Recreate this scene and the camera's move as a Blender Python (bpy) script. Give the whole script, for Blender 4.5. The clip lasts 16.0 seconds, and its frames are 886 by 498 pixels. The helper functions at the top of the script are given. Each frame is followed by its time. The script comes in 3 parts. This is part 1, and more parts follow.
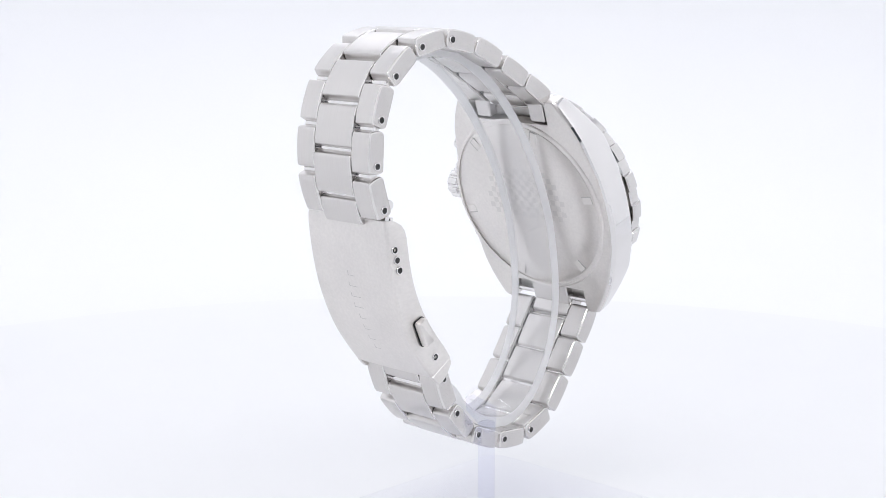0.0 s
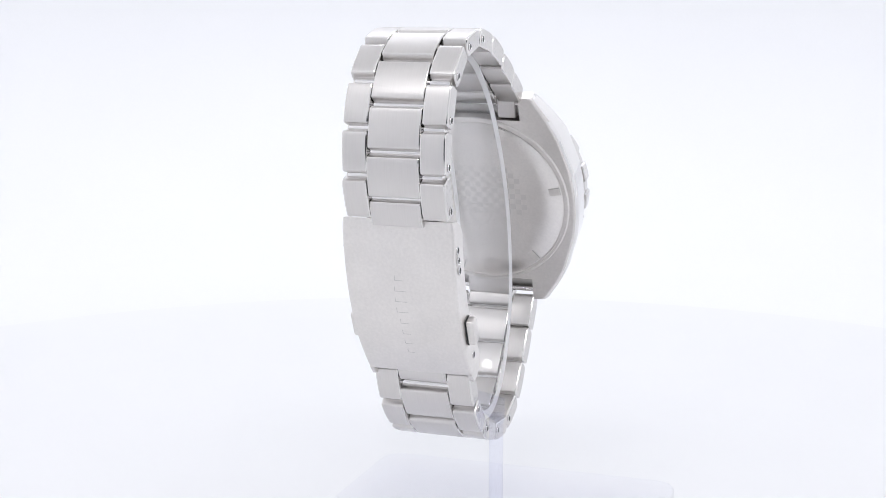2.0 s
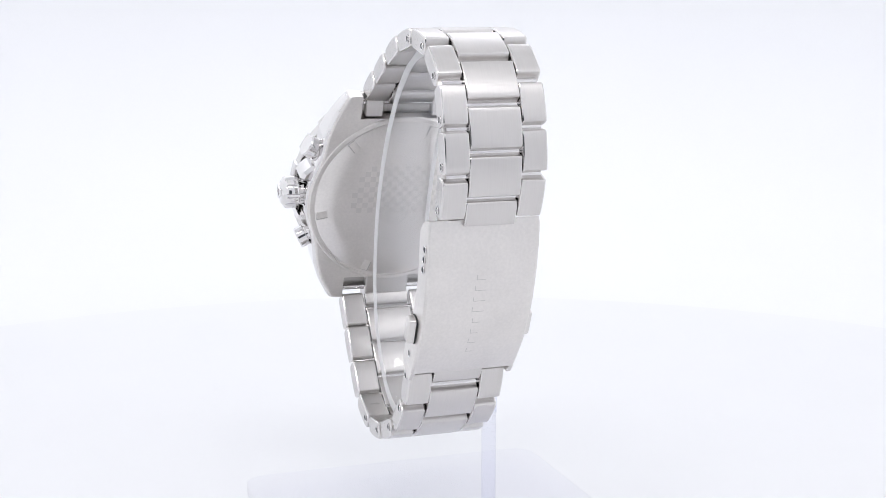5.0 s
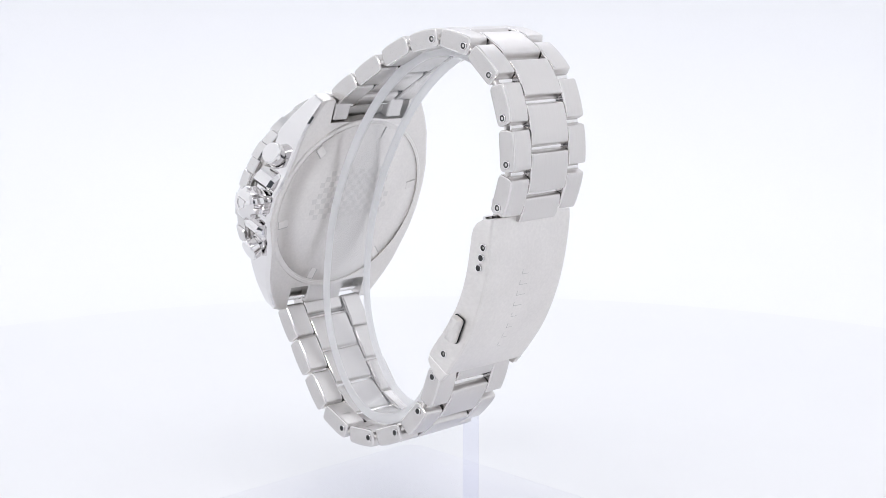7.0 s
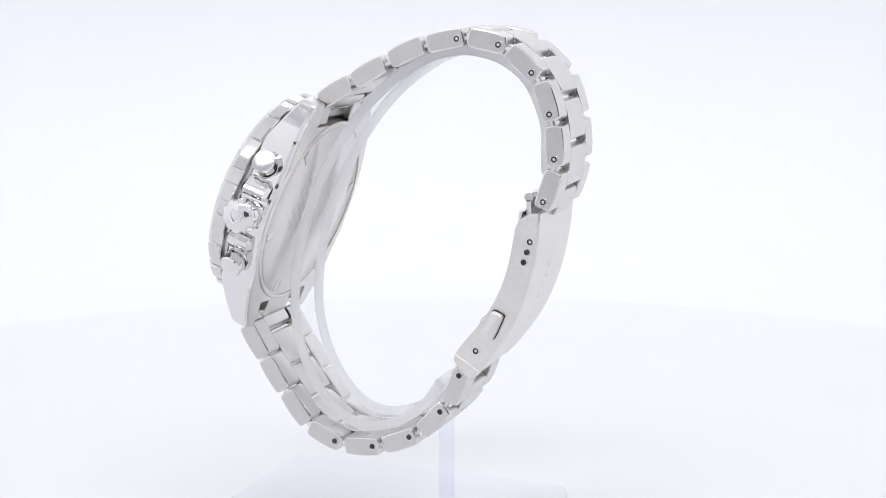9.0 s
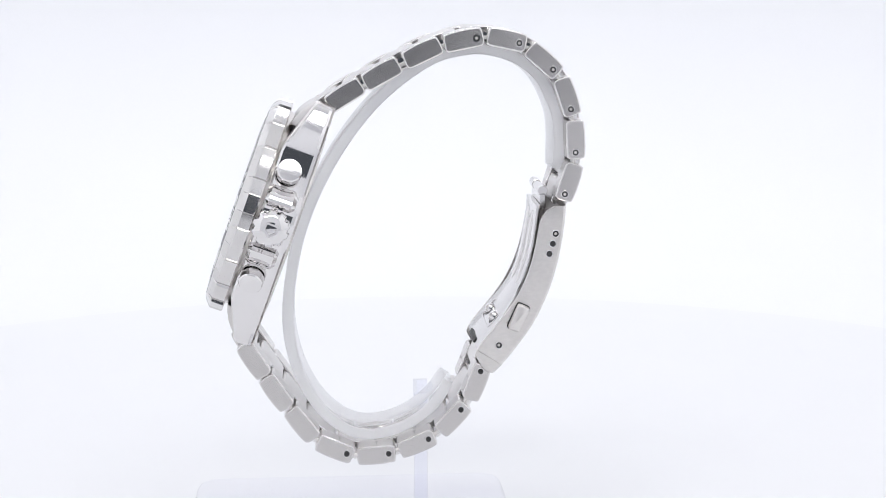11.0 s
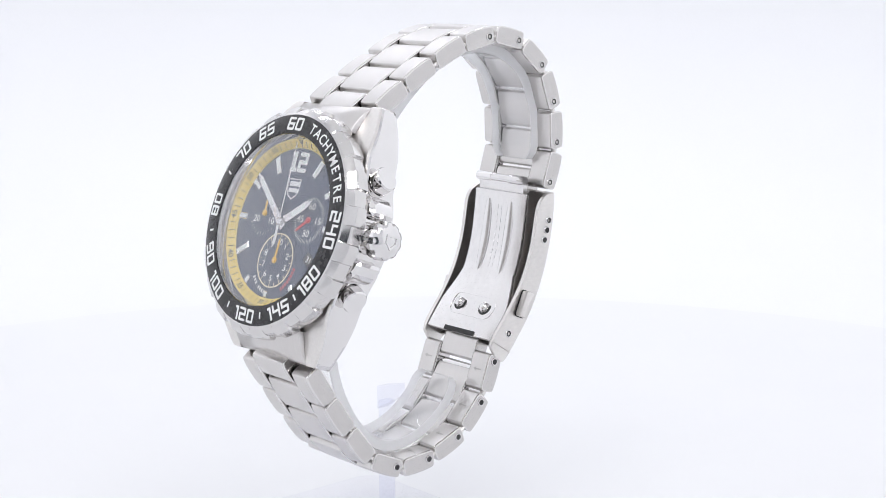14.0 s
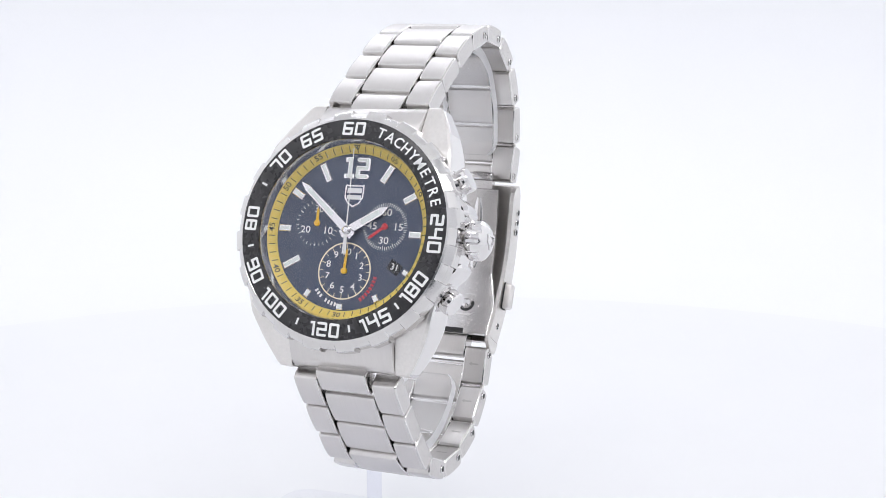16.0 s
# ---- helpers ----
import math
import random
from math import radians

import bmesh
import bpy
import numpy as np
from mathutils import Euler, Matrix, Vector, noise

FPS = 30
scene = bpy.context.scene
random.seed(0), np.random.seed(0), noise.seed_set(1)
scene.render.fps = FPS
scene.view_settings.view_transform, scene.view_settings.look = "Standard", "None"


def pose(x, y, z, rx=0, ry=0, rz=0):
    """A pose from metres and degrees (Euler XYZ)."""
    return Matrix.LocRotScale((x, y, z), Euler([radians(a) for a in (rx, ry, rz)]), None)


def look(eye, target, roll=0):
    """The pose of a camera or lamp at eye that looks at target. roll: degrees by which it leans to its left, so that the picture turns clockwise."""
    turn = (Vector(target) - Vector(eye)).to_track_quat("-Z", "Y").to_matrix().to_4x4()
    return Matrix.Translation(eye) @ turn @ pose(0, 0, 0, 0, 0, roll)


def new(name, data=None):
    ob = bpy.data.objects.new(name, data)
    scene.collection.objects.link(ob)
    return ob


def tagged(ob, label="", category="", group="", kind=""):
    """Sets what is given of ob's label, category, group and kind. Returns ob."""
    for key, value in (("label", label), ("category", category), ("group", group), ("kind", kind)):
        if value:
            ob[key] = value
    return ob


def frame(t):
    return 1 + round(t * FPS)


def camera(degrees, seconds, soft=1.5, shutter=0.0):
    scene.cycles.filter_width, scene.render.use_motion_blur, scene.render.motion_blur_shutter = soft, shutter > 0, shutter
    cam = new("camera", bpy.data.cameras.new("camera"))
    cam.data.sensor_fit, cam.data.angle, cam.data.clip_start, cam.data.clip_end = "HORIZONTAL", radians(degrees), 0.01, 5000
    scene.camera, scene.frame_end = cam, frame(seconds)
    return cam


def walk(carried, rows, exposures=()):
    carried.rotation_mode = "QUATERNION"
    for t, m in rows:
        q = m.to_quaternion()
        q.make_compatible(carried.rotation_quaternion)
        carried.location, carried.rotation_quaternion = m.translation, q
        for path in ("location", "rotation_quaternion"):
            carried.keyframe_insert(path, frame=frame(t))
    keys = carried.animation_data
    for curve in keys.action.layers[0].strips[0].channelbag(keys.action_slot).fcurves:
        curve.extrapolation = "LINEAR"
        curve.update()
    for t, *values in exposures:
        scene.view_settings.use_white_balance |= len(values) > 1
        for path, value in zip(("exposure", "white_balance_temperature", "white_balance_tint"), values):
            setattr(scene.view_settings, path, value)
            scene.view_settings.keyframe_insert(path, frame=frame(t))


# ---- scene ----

# ---------------------------------------------------------------- camera
cam = camera(32.68, 16.0, soft=0.4)
EYE = Vector((0.0, -0.300, 0.1199))
AIM = EYE + Vector((0.00608, 0.98353, -0.18063))
walk(cam, [(0, look(EYE, AIM)), (16, look(EYE, AIM))])

# ---------------------------------------------------------------- light
scene.view_settings.exposure = 0.0
world = bpy.data.worlds.new("dim_room")
scene.world = world
world.use_nodes = True
world.node_tree.nodes["Background"].inputs[0].default_value = (0.55, 0.6, 0.7, 1)
world.node_tree.nodes["Background"].inputs[1].default_value = 0.15


def area(name, m, sx, sy, watts, colour):
    data = bpy.data.lights.new(name, "AREA")
    data.shape, data.size, data.size_y, data.energy, data.color = "RECTANGLE", sx, sy, watts, colour
    ob = new(name, data)
    ob.matrix_world = m
    return ob


# lamps under the light tent's roof: two added fills, then the front ROOF_FILL bar
# weak overhead fill, added for the platter
area("roof_fill_lamp", look((0, 0.02, 0.70), (0, 0.02, 0)), 0.70, 0.62, 0.10, (0.95, 0.96, 1.0))
# unseen lamp, added to brighten the cloth behind the turntable
area("backdrop_fill_lamp", look((0, 0.44, 0.68), (0, 0.62, 0.48)), 0.70, 0.08, 1.45, (0.965, 0.97, 1.0))
area("led_bar_lamp", look((0, -0.40, 0.66), (0, 0.05, 0.06)), 0.70, 0.10, 1.82, (0.99, 0.98, 0.99))

# ---------------------------------------------------------------- materials
def material(name, colour, rough=0.5, metal=0.0, grain=(60, 60, 60), vary=0.04, bump=0.0, rough_vary=0.05,
             second=9.0, **extra):
    """A surface with grain at one scale and slow change at another."""
    m = bpy.data.materials.new(name)
    m.use_nodes = True
    nt = m.node_tree
    b = nt.nodes["Principled BSDF"]
    tc = nt.nodes.new("ShaderNodeTexCoord")
    mp = nt.nodes.new("ShaderNodeMapping")
    mp.inputs["Scale"].default_value = grain
    nt.links.new(tc.outputs["Object"], mp.inputs["Vector"])
    fine = nt.nodes.new("ShaderNodeTexNoise")
    fine.inputs["Scale"].default_value, fine.inputs["Detail"].default_value = 1.0, 3.0
    nt.links.new(mp.outputs[0], fine.inputs["Vector"])
    slow = nt.nodes.new("ShaderNodeTexNoise")
    slow.inputs["Scale"].default_value, slow.inputs["Detail"].default_value = second, 2.0
    nt.links.new(tc.outputs["Object"], slow.inputs["Vector"])
    mix = nt.nodes.new("ShaderNodeMath")
    mix.operation = "ADD"
    nt.links.new(fine.outputs["Fac"], mix.inputs[0])
    nt.links.new(slow.outputs["Fac"], mix.inputs[1])
    rng = nt.nodes.new("ShaderNodeMapRange")
    rng.inputs["From Min"].default_value, rng.inputs["From Max"].default_value = 0.5, 1.5
    rng.inputs["To Min"].default_value, rng.inputs["To Max"].default_value = 1 - vary, 1 + vary
    nt.links.new(mix.outputs[0], rng.inputs["Value"])
    mul = nt.nodes.new("ShaderNodeVectorMath")
    mul.operation = "SCALE"
    mul.inputs[0].default_value = colour[:3]
    nt.links.new(rng.outputs[0], mul.inputs["Scale"])
    nt.links.new(mul.outputs[0], b.inputs["Base Color"])
    r2 = nt.nodes.new("ShaderNodeMapRange")
    r2.inputs["From Min"].default_value, r2.inputs["From Max"].default_value = 0.5, 1.5
    r2.inputs["To Min"].default_value, r2.inputs["To Max"].default_value = max(0.01, rough - rough_vary), rough + rough_vary
    nt.links.new(mix.outputs[0], r2.inputs["Value"])
    nt.links.new(r2.outputs[0], b.inputs["Roughness"])
    b.inputs["Metallic"].default_value = metal
    if bump:
        bp = nt.nodes.new("ShaderNodeBump")
        bp.inputs["Strength"].default_value, bp.inputs["Distance"].default_value = 1.0, bump
        nt.links.new(fine.outputs["Fac"], bp.inputs["Height"])
        nt.links.new(bp.outputs[0], b.inputs["Normal"])
    for key, value in extra.items():
        b.inputs[key.replace("_", " ")].default_value = value
    return m


def thin_clear(name, tint, ior, haze=0.0, fall=5.0):
    """Clear plastic or crystal: what lies behind shows through, with a real gloss on top."""
    m = bpy.data.materials.new(name)
    m.use_nodes = True
    nt = m.node_tree
    nt.nodes.remove(nt.nodes["Principled BSDF"])
    see, gloss, dull = (nt.nodes.new("ShaderNodeBsdf" + k) for k in ("Transparent", "Glossy", "Diffuse"))
    see.inputs["Color"].default_value = (*tint, 1)
    gloss.inputs["Roughness"].default_value = 0.02
    dull.inputs["Color"].default_value = (0.9, 0.92, 0.96, 1)
    face, mix, haze_mix = nt.nodes.new("ShaderNodeLayerWeight"), nt.nodes.new("ShaderNodeMixShader"), nt.nodes.new("ShaderNodeMixShader")
    face.inputs["Blend"].default_value = 0.5
    power, fres = nt.nodes.new("ShaderNodeMath"), nt.nodes.new("ShaderNodeMath")
    power.operation, fres.operation = "POWER", "MULTIPLY_ADD"
    power.inputs[1].default_value = fall
    base = ((ior - 1) / (ior + 1)) ** 2
    fres.inputs[1].default_value, fres.inputs[2].default_value = 0.9 - base, base
    nt.links.new(face.outputs["Facing"], power.inputs[0])
    nt.links.new(power.outputs[0], fres.inputs[0])
    # haze: share of white diffuse that makes the plastic paler
    haze_mix.inputs[0].default_value = haze
    nt.links.new(see.outputs[0], haze_mix.inputs[1])
    nt.links.new(dull.outputs[0], haze_mix.inputs[2])
    nt.links.new(fres.outputs[0], mix.inputs[0])
    nt.links.new(haze_mix.outputs[0], mix.inputs[1])
    nt.links.new(gloss.outputs[0], mix.inputs[2])
    nt.links.new(mix.outputs[0], nt.nodes["Material Output"].inputs["Surface"])
    return m


def frosted(name, tint):
    """An edge of clear plastic: the light piped along it is put into a white colour, which scatters light from both its
    sides.
    """
    m = bpy.data.materials.new(name)
    m.use_nodes = True
    nt = m.node_tree
    nt.nodes.remove(nt.nodes["Principled BSDF"])
    front, back, mix = nt.nodes.new("ShaderNodeBsdfDiffuse"), nt.nodes.new("ShaderNodeBsdfTranslucent"), nt.nodes.new("ShaderNodeMixShader")
    front.inputs["Color"].default_value = back.inputs["Color"].default_value = (*tint, 1)
    mix.inputs[0].default_value = 0.5
    nt.links.new(front.outputs[0], mix.inputs[1])
    nt.links.new(back.outputs[0], mix.inputs[2])
    see, thin = nt.nodes.new("ShaderNodeBsdfTransparent"), nt.nodes.new("ShaderNodeMixShader")
    thin.inputs[0].default_value = 0.08
    nt.links.new(mix.outputs[0], thin.inputs[1])
    nt.links.new(see.outputs[0], thin.inputs[2])
    nt.links.new(thin.outputs[0], nt.nodes["Material Output"].inputs["Surface"])
    return m


def glow(name, colour, strength):
    m = bpy.data.materials.new(name)
    m.use_nodes = True
    b = m.node_tree.nodes["Principled BSDF"]
    b.inputs["Base Color"].default_value = (0.85, 0.85, 0.85, 1)
    b.inputs["Roughness"].default_value = 0.8
    b.inputs["Emission Color"].default_value = (*colour, 1)
    b.inputs["Emission Strength"].default_value = strength
    return m


BRUSHED = material("brushed_steel", (0.645, 0.624, 0.61), 0.29, 1.0, (4200, 160, 500), 0.04, 0.0, 0.02, 50)
# link sides: own grain direction, and their shade put into a darker base
BRUSHED_SHADED = material("brushed_steel_shaded_sides", (0.60, 0.58, 0.568), 0.23, 1.0, (150, 400, 4000), 0.06, 0.0, 0.04, 50)
EDGE = material("rubbed_steel_edge", (0.72, 0.70, 0.685), 0.17, 1.0, (900, 900, 900), 0.04, 0.0, 0.04, 180)
SATIN = material("satin_steel", (0.73, 0.705, 0.682), 0.33, 1.0, (1800, 900, 1800), 0.08, 0.000001, 0.05, 120)
POLISHED = material("polished_steel", (0.75, 0.735, 0.73), 0.06, 1.0, (300, 300, 300), 0.02, 0.0, 0.03, 90)
RIM = material("buffed_steel", (0.66, 0.645, 0.635), 0.15, 1.0, (700, 700, 700), 0.04, 0.0, 0.05, 120)
STAMPED = material("stamped_sheet_steel", (0.76, 0.745, 0.74), 0.20, 1.0, (900, 900, 900), 0.07, 0.000001, 0.06, 150)
# for engraved marks, and for shade painted in key slots and end recesses
ETCH_AND_SHADE = material("etched_and_shade_steel", (0.52, 0.505, 0.49), 0.45, 1.0, (1500, 1500, 1500), 0.06, 0.0, 0.05, 150)
# near-black for holes and gaps, their shade put into the colour
GAP_SHADE = material("gap_shade", (0.05, 0.05, 0.05), 0.5, 0.6, (900, 900, 900), 0.1)
BLACK = material("black_bezel_enamel", (0.020, 0.019, 0.021), 0.27, 0.0, (900, 900, 900), 0.12, 0.0, 0.06, 120)
NAVY = material("navy_dial_lacquer", (0.042, 0.059, 0.108), 0.30, 0.1, (700, 700, 700), 0.05, 0.0, 0.01, 120)
YELLOW = material("yellow_flange_paint", (0.86, 0.655, 0.14), 0.42, 0.0, (800, 800, 800), 0.06, 0.0, 0.05, 120)
WHITE_INK = material("white_ink", (0.82, 0.82, 0.80), 0.5, 0.0, (800, 800, 800), 0.03)
CREAM_INK = material("cream_ink", (0.84, 0.76, 0.56), 0.45, 0.0, (800, 800, 800), 0.03)
SILVER_INK = material("silver_numerals", (0.86, 0.86, 0.85), 0.35, 0.0, (800, 800, 800), 0.04)
BLACK_INK = material("black_ink", (0.03, 0.03, 0.03), 0.5, 0.0, (800, 800, 800), 0.1)
LUME = material("pale_lume", (0.80, 0.84, 0.80), 0.55, 0.0, (900, 900, 900), 0.04)
RED_INK = material("red_paint", (0.62, 0.03, 0.045), 0.4, 0.0, (800, 800, 800), 0.05)
YELLOW_INK = material("yellow_hand_paint", (0.85, 0.50, 0.02), 0.4, 0.0, (800, 800, 800), 0.05)
ACRYLIC = thin_clear("clear_acrylic", (0.998, 0.998, 1.0), 1.62, 0.03)
HAZY = thin_clear("hazy_acrylic", (0.99, 0.99, 1.0), 1.2, 0.012, 8.0)
POST = thin_clear("blue_tinged_acrylic", (0.962, 0.966, 0.997), 1.3, 0.02, 6.0)
PIPED_EDGE = frosted("light_piping_acrylic_edge", (0.985, 0.985, 0.99))
SAPPHIRE = thin_clear("sapphire_crystal", (0.99, 0.99, 1.0), 1.3, 0.0, 2.25)
ETCH_SOFT = material("fine_laser_etching", (0.655, 0.635, 0.615), 0.36, 1.0, (1500, 1500, 1500), 0.05, 0.0, 0.05, 150)
PLATTER = material("white_platter_laminate", (0.82, 0.824, 0.838), 0.45, 0.0, (40, 40, 40), 0.012, 0.0, 0.04, 4)
CLOTH = material("white_tent_fabric", (0.86, 0.865, 0.885), 0.9, 0.0, (900, 900, 900), 0.012, 0.00002, 0.03, 3)
# glow added to the unseen side walls as bluish fill
SIDE_FILL = glow("glowing_fill_fabric", (0.90, 0.93, 1.0), 0.25)
ROOF_FILL = glow("roof_fill_glow", (1.0, 0.99, 0.98), 0.04)

# ---------------------------------------------------------------- mesh helpers
MM = 0.001


def empty(name, m=Matrix()):
    ob = new(name)
    ob.empty_display_size = 0.01
    ob.matrix_world = m
    return ob


def finish(bm, sharp=32):
    bmesh.ops.recalc_face_normals(bm, faces=bm.faces)
    for f in bm.faces:
        f.smooth = True
    for e in bm.edges:
        if len(e.link_faces) == 2 and e.calc_face_angle(0) > radians(sharp):
            e.smooth = False
    me = bpy.data.meshes.new("mesh")
    bm.to_mesh(me)
    bm.free()
    return me


def part(name, bm, mat, parent, label="", m=None, sharp=32):
    """One mesh object under a thing or a part; bm may be a bmesh or ready mesh data. m: pose in the parent's space."""
    me = bm if isinstance(bm, bpy.types.Mesh) else finish(bm, sharp)
    if not me.materials:
        me.materials.append(mat)
    ob = new(name, me)
    ob.parent = parent
    if m is not None:
        ob.matrix_local = m
    return tagged(ob, label)


def to_m(bm, m=Matrix()):
    """Millimetres to metres, placed by m (in millimetres)."""
    bmesh.ops.transform(bm, matrix=Matrix.Scale(MM, 4) @ m, verts=bm.verts)
    return bm


def loft(rings, close=True, caps=True):
    """Skin a list of equal closed rings of points."""
    bm = bmesh.new()
    vs = [[bm.verts.new(p) for p in ring] for ring in rings]
    n = len(rings[0])
    for a, b in zip(vs, vs[1:]):
        for i in range(n if close else n - 1):
            j = (i + 1) % n
            bm.faces.new((a[i], a[j], b[j], b[i]))
    if caps:
        bm.faces.new(vs[0][::-1])
        bm.faces.new(vs[-1])
    return bm


def lathe(profile, steps=48):
    """Turn (r, z) pairs about z."""
    bm = bmesh.new()
    rows = []
    for r, z in profile:
        if r < 1e-6:
            rows.append([bm.verts.new((0, 0, z))])
        else:
            rows.append([bm.verts.new((r * math.cos(2 * math.pi * i / steps), r * math.sin(2 * math.pi * i / steps), z))
                         for i in range(steps)])
    for a, b in zip(rows, rows[1:]):
        for i in range(steps):
            j = (i + 1) % steps
            if len(a) == 1 and len(b) == 1:
                continue
            if len(a) == 1:
                bm.faces.new((a[0], b[j], b[i]))
            elif len(b) == 1:
                bm.faces.new((a[i], a[j], b[0]))
            else:
                bm.faces.new((a[i], a[j], b[j], b[i]))
    return bm


def inset(points, d):
    """Move a closed plane outline inwards by d."""
    out, n = [], len(points)
    area2 = sum(points[i][0] * points[(i + 1) % n][1] - points[(i + 1) % n][0] * points[i][1] for i in range(n))
    s = 1 if area2 > 0 else -1
    for i in range(n):
        p, a, b = Vector(points[i]), Vector(points[i - 1]), Vector(points[(i + 1) % n])
        u, v = (p - a).normalized(), (b - p).normalized()
        nu, nv = Vector((-u.y, u.x)) * s, Vector((-v.y, v.x)) * s
        k = (nu + nv)
        out.append(tuple(p + k * (d / max(0.35, 1 + nu.dot(nv)))))
    return out


def slab(outline, z0, z1, bevel=0.15):
    """Extrude a plane outline from z0 to z1 with bevelled rims."""
    small = inset(outline, bevel)
    rings = [(small, z0), (outline, z0 + bevel), (outline, z1 - bevel), (small, z1)]
    return loft([[(x, y, z) for x, y in ring] for ring, z in rings])


def rounded(points, radii, steps=4):
    """Round the corners of a plane outline."""
    out, n = [], len(points)
    for i in range(n):
        p, a, b = Vector(points[i]), Vector(points[i - 1]), Vector(points[(i + 1) % n])
        r = min(radii[i], (p - a).length * 0.49, (p - b).length * 0.49)
        if r <= 0:
            out.append(tuple(p))
            continue
        s, e = p + (a - p).normalized() * r, p + (b - p).normalized() * r
        for k in range(steps + 1):
            t = k / steps
            out.append(tuple(s * (1 - t) ** 2 + p * (2 * t * (1 - t)) + e * t * t))
    return out


def box(x0, x1, y0, y1, z0, z1, bevel=0.1, r=0.0):
    return slab(rounded([(x0, y0), (x1, y0), (x1, y1), (x0, y1)], [r] * 4), z0, z1, bevel)


def joined(*bms):
    out = bmesh.new()
    for bm in bms:
        me = bpy.data.meshes.new("tmp")
        bm.to_mesh(me)
        bm.free()
        out.from_mesh(me)
        bpy.data.meshes.remove(me)
    return out


def moved(bm, m):
    bmesh.ops.transform(bm, matrix=m, verts=bm.verts)
    return bm


def spline(points, per=6):
    """A smooth line through plane points."""
    out = []
    for i in range(len(points) - 1):
        p0, p1, p2 = Vector(points[max(0, i - 1)]), Vector(points[i]), Vector(points[i + 1])
        p3 = Vector(points[min(len(points) - 1, i + 2)])
        for k in range(per):
            t = k / per
            out.append(0.5 * ((2 * p1) + (p2 - p0) * t + (2 * p0 - 5 * p1 + 4 * p2 - p3) * t * t
                              + (3 * p1 - p0 - 3 * p2 + p3) * t ** 3))
    out.append(Vector(points[-1]))
    return out


def lettering(body, size, depth, squeeze=1.0, bold=0.0):
    """Flat letters with a little depth, centred on the origin, in millimetres."""
    cu = bpy.data.curves.new("letters", "FONT")
    cu.body, cu.size, cu.extrude, cu.offset = body, size, depth, bold
    cu.align_x, cu.align_y, cu.resolution_u = "CENTER", "CENTER", 3
    ob = new("letters", cu)
    deps = bpy.context.evaluated_depsgraph_get()
    me = bpy.data.meshes.new_from_object(ob.evaluated_get(deps))
    bm = bmesh.new()
    bm.from_mesh(me)
    bpy.data.objects.remove(ob)
    bpy.data.curves.remove(cu)
    bpy.data.meshes.remove(me)
    bmesh.ops.transform(bm, matrix=Matrix.Diagonal((squeeze, 1, 1, 1)), verts=bm.verts)
    return bm


DIGITS = {"0": "111 101 101 101 111", "1": "110 010 010 010 010", "2": "111 001 111 100 111", "4": "101 101 111 001 001",
          "5": "111 100 111 001 111", "6": "111 100 111 101 111", "7": "111 001 001 001 001", "8": "111 101 111 101 111",
          "9": "111 101 111 001 111", "I": "110 010 010 010 111"}


def block_digits(body, high, wide, stroke, gap, depth):
    """Squared numerals with cut corners, centred on the origin, in millimetres."""
    def width(ch):
        return stroke * 2.0 if ch == "1" else stroke * 2.4 if ch == "I" else wide
    x = -(sum(width(ch) for ch in body) + gap * (len(body) - 1)) / 2
    bms = []
    for ch in body:
        w = width(ch)
        cells = [[c == "1" for c in row] for row in DIGITS[ch].split()]
        xs = [x, x + stroke, x + 2 * stroke, x + 2 * stroke] if ch == "1" else [x, x + 0.7 * stroke, x + 1.7 * stroke, x + w] if ch == "I" else \
            [x, x + stroke, x + w - stroke, x + w]
        h = high / 2
        ys = [h, h - stroke, stroke / 2, -stroke / 2, -h + stroke, -h]
        for j in range(5):
            for i in range(3):
                if not cells[j][i]:
                    continue
                a, b, c, d = xs[i], xs[i + 1], ys[j + 1], ys[j]
                out = []
                for px, py, di, dj in ((a, c, -1, 1), (b, c, 1, 1), (b, d, 1, -1), (a, d, -1, -1)):
                    free = not (0 <= i + di < 3 and cells[j][i + di]) and not (0 <= j + dj < 5 and cells[j + dj][i])
                    cut = 0.42 * stroke if free and ch not in "1I4" and j in (0, 4) else 0.0
                    if cut:
                        one, two = (px - di * cut, py), (px, py + dj * cut)
                        out += [two, one] if di * dj < 0 else [one, two]
                    else:
                        out.append((px, py))
                bms.append(loft([[(p, q, -depth) for p, q in out], [(p, q, depth) for p, q in out]]))
        x += w + gap
    return joined(*bms)


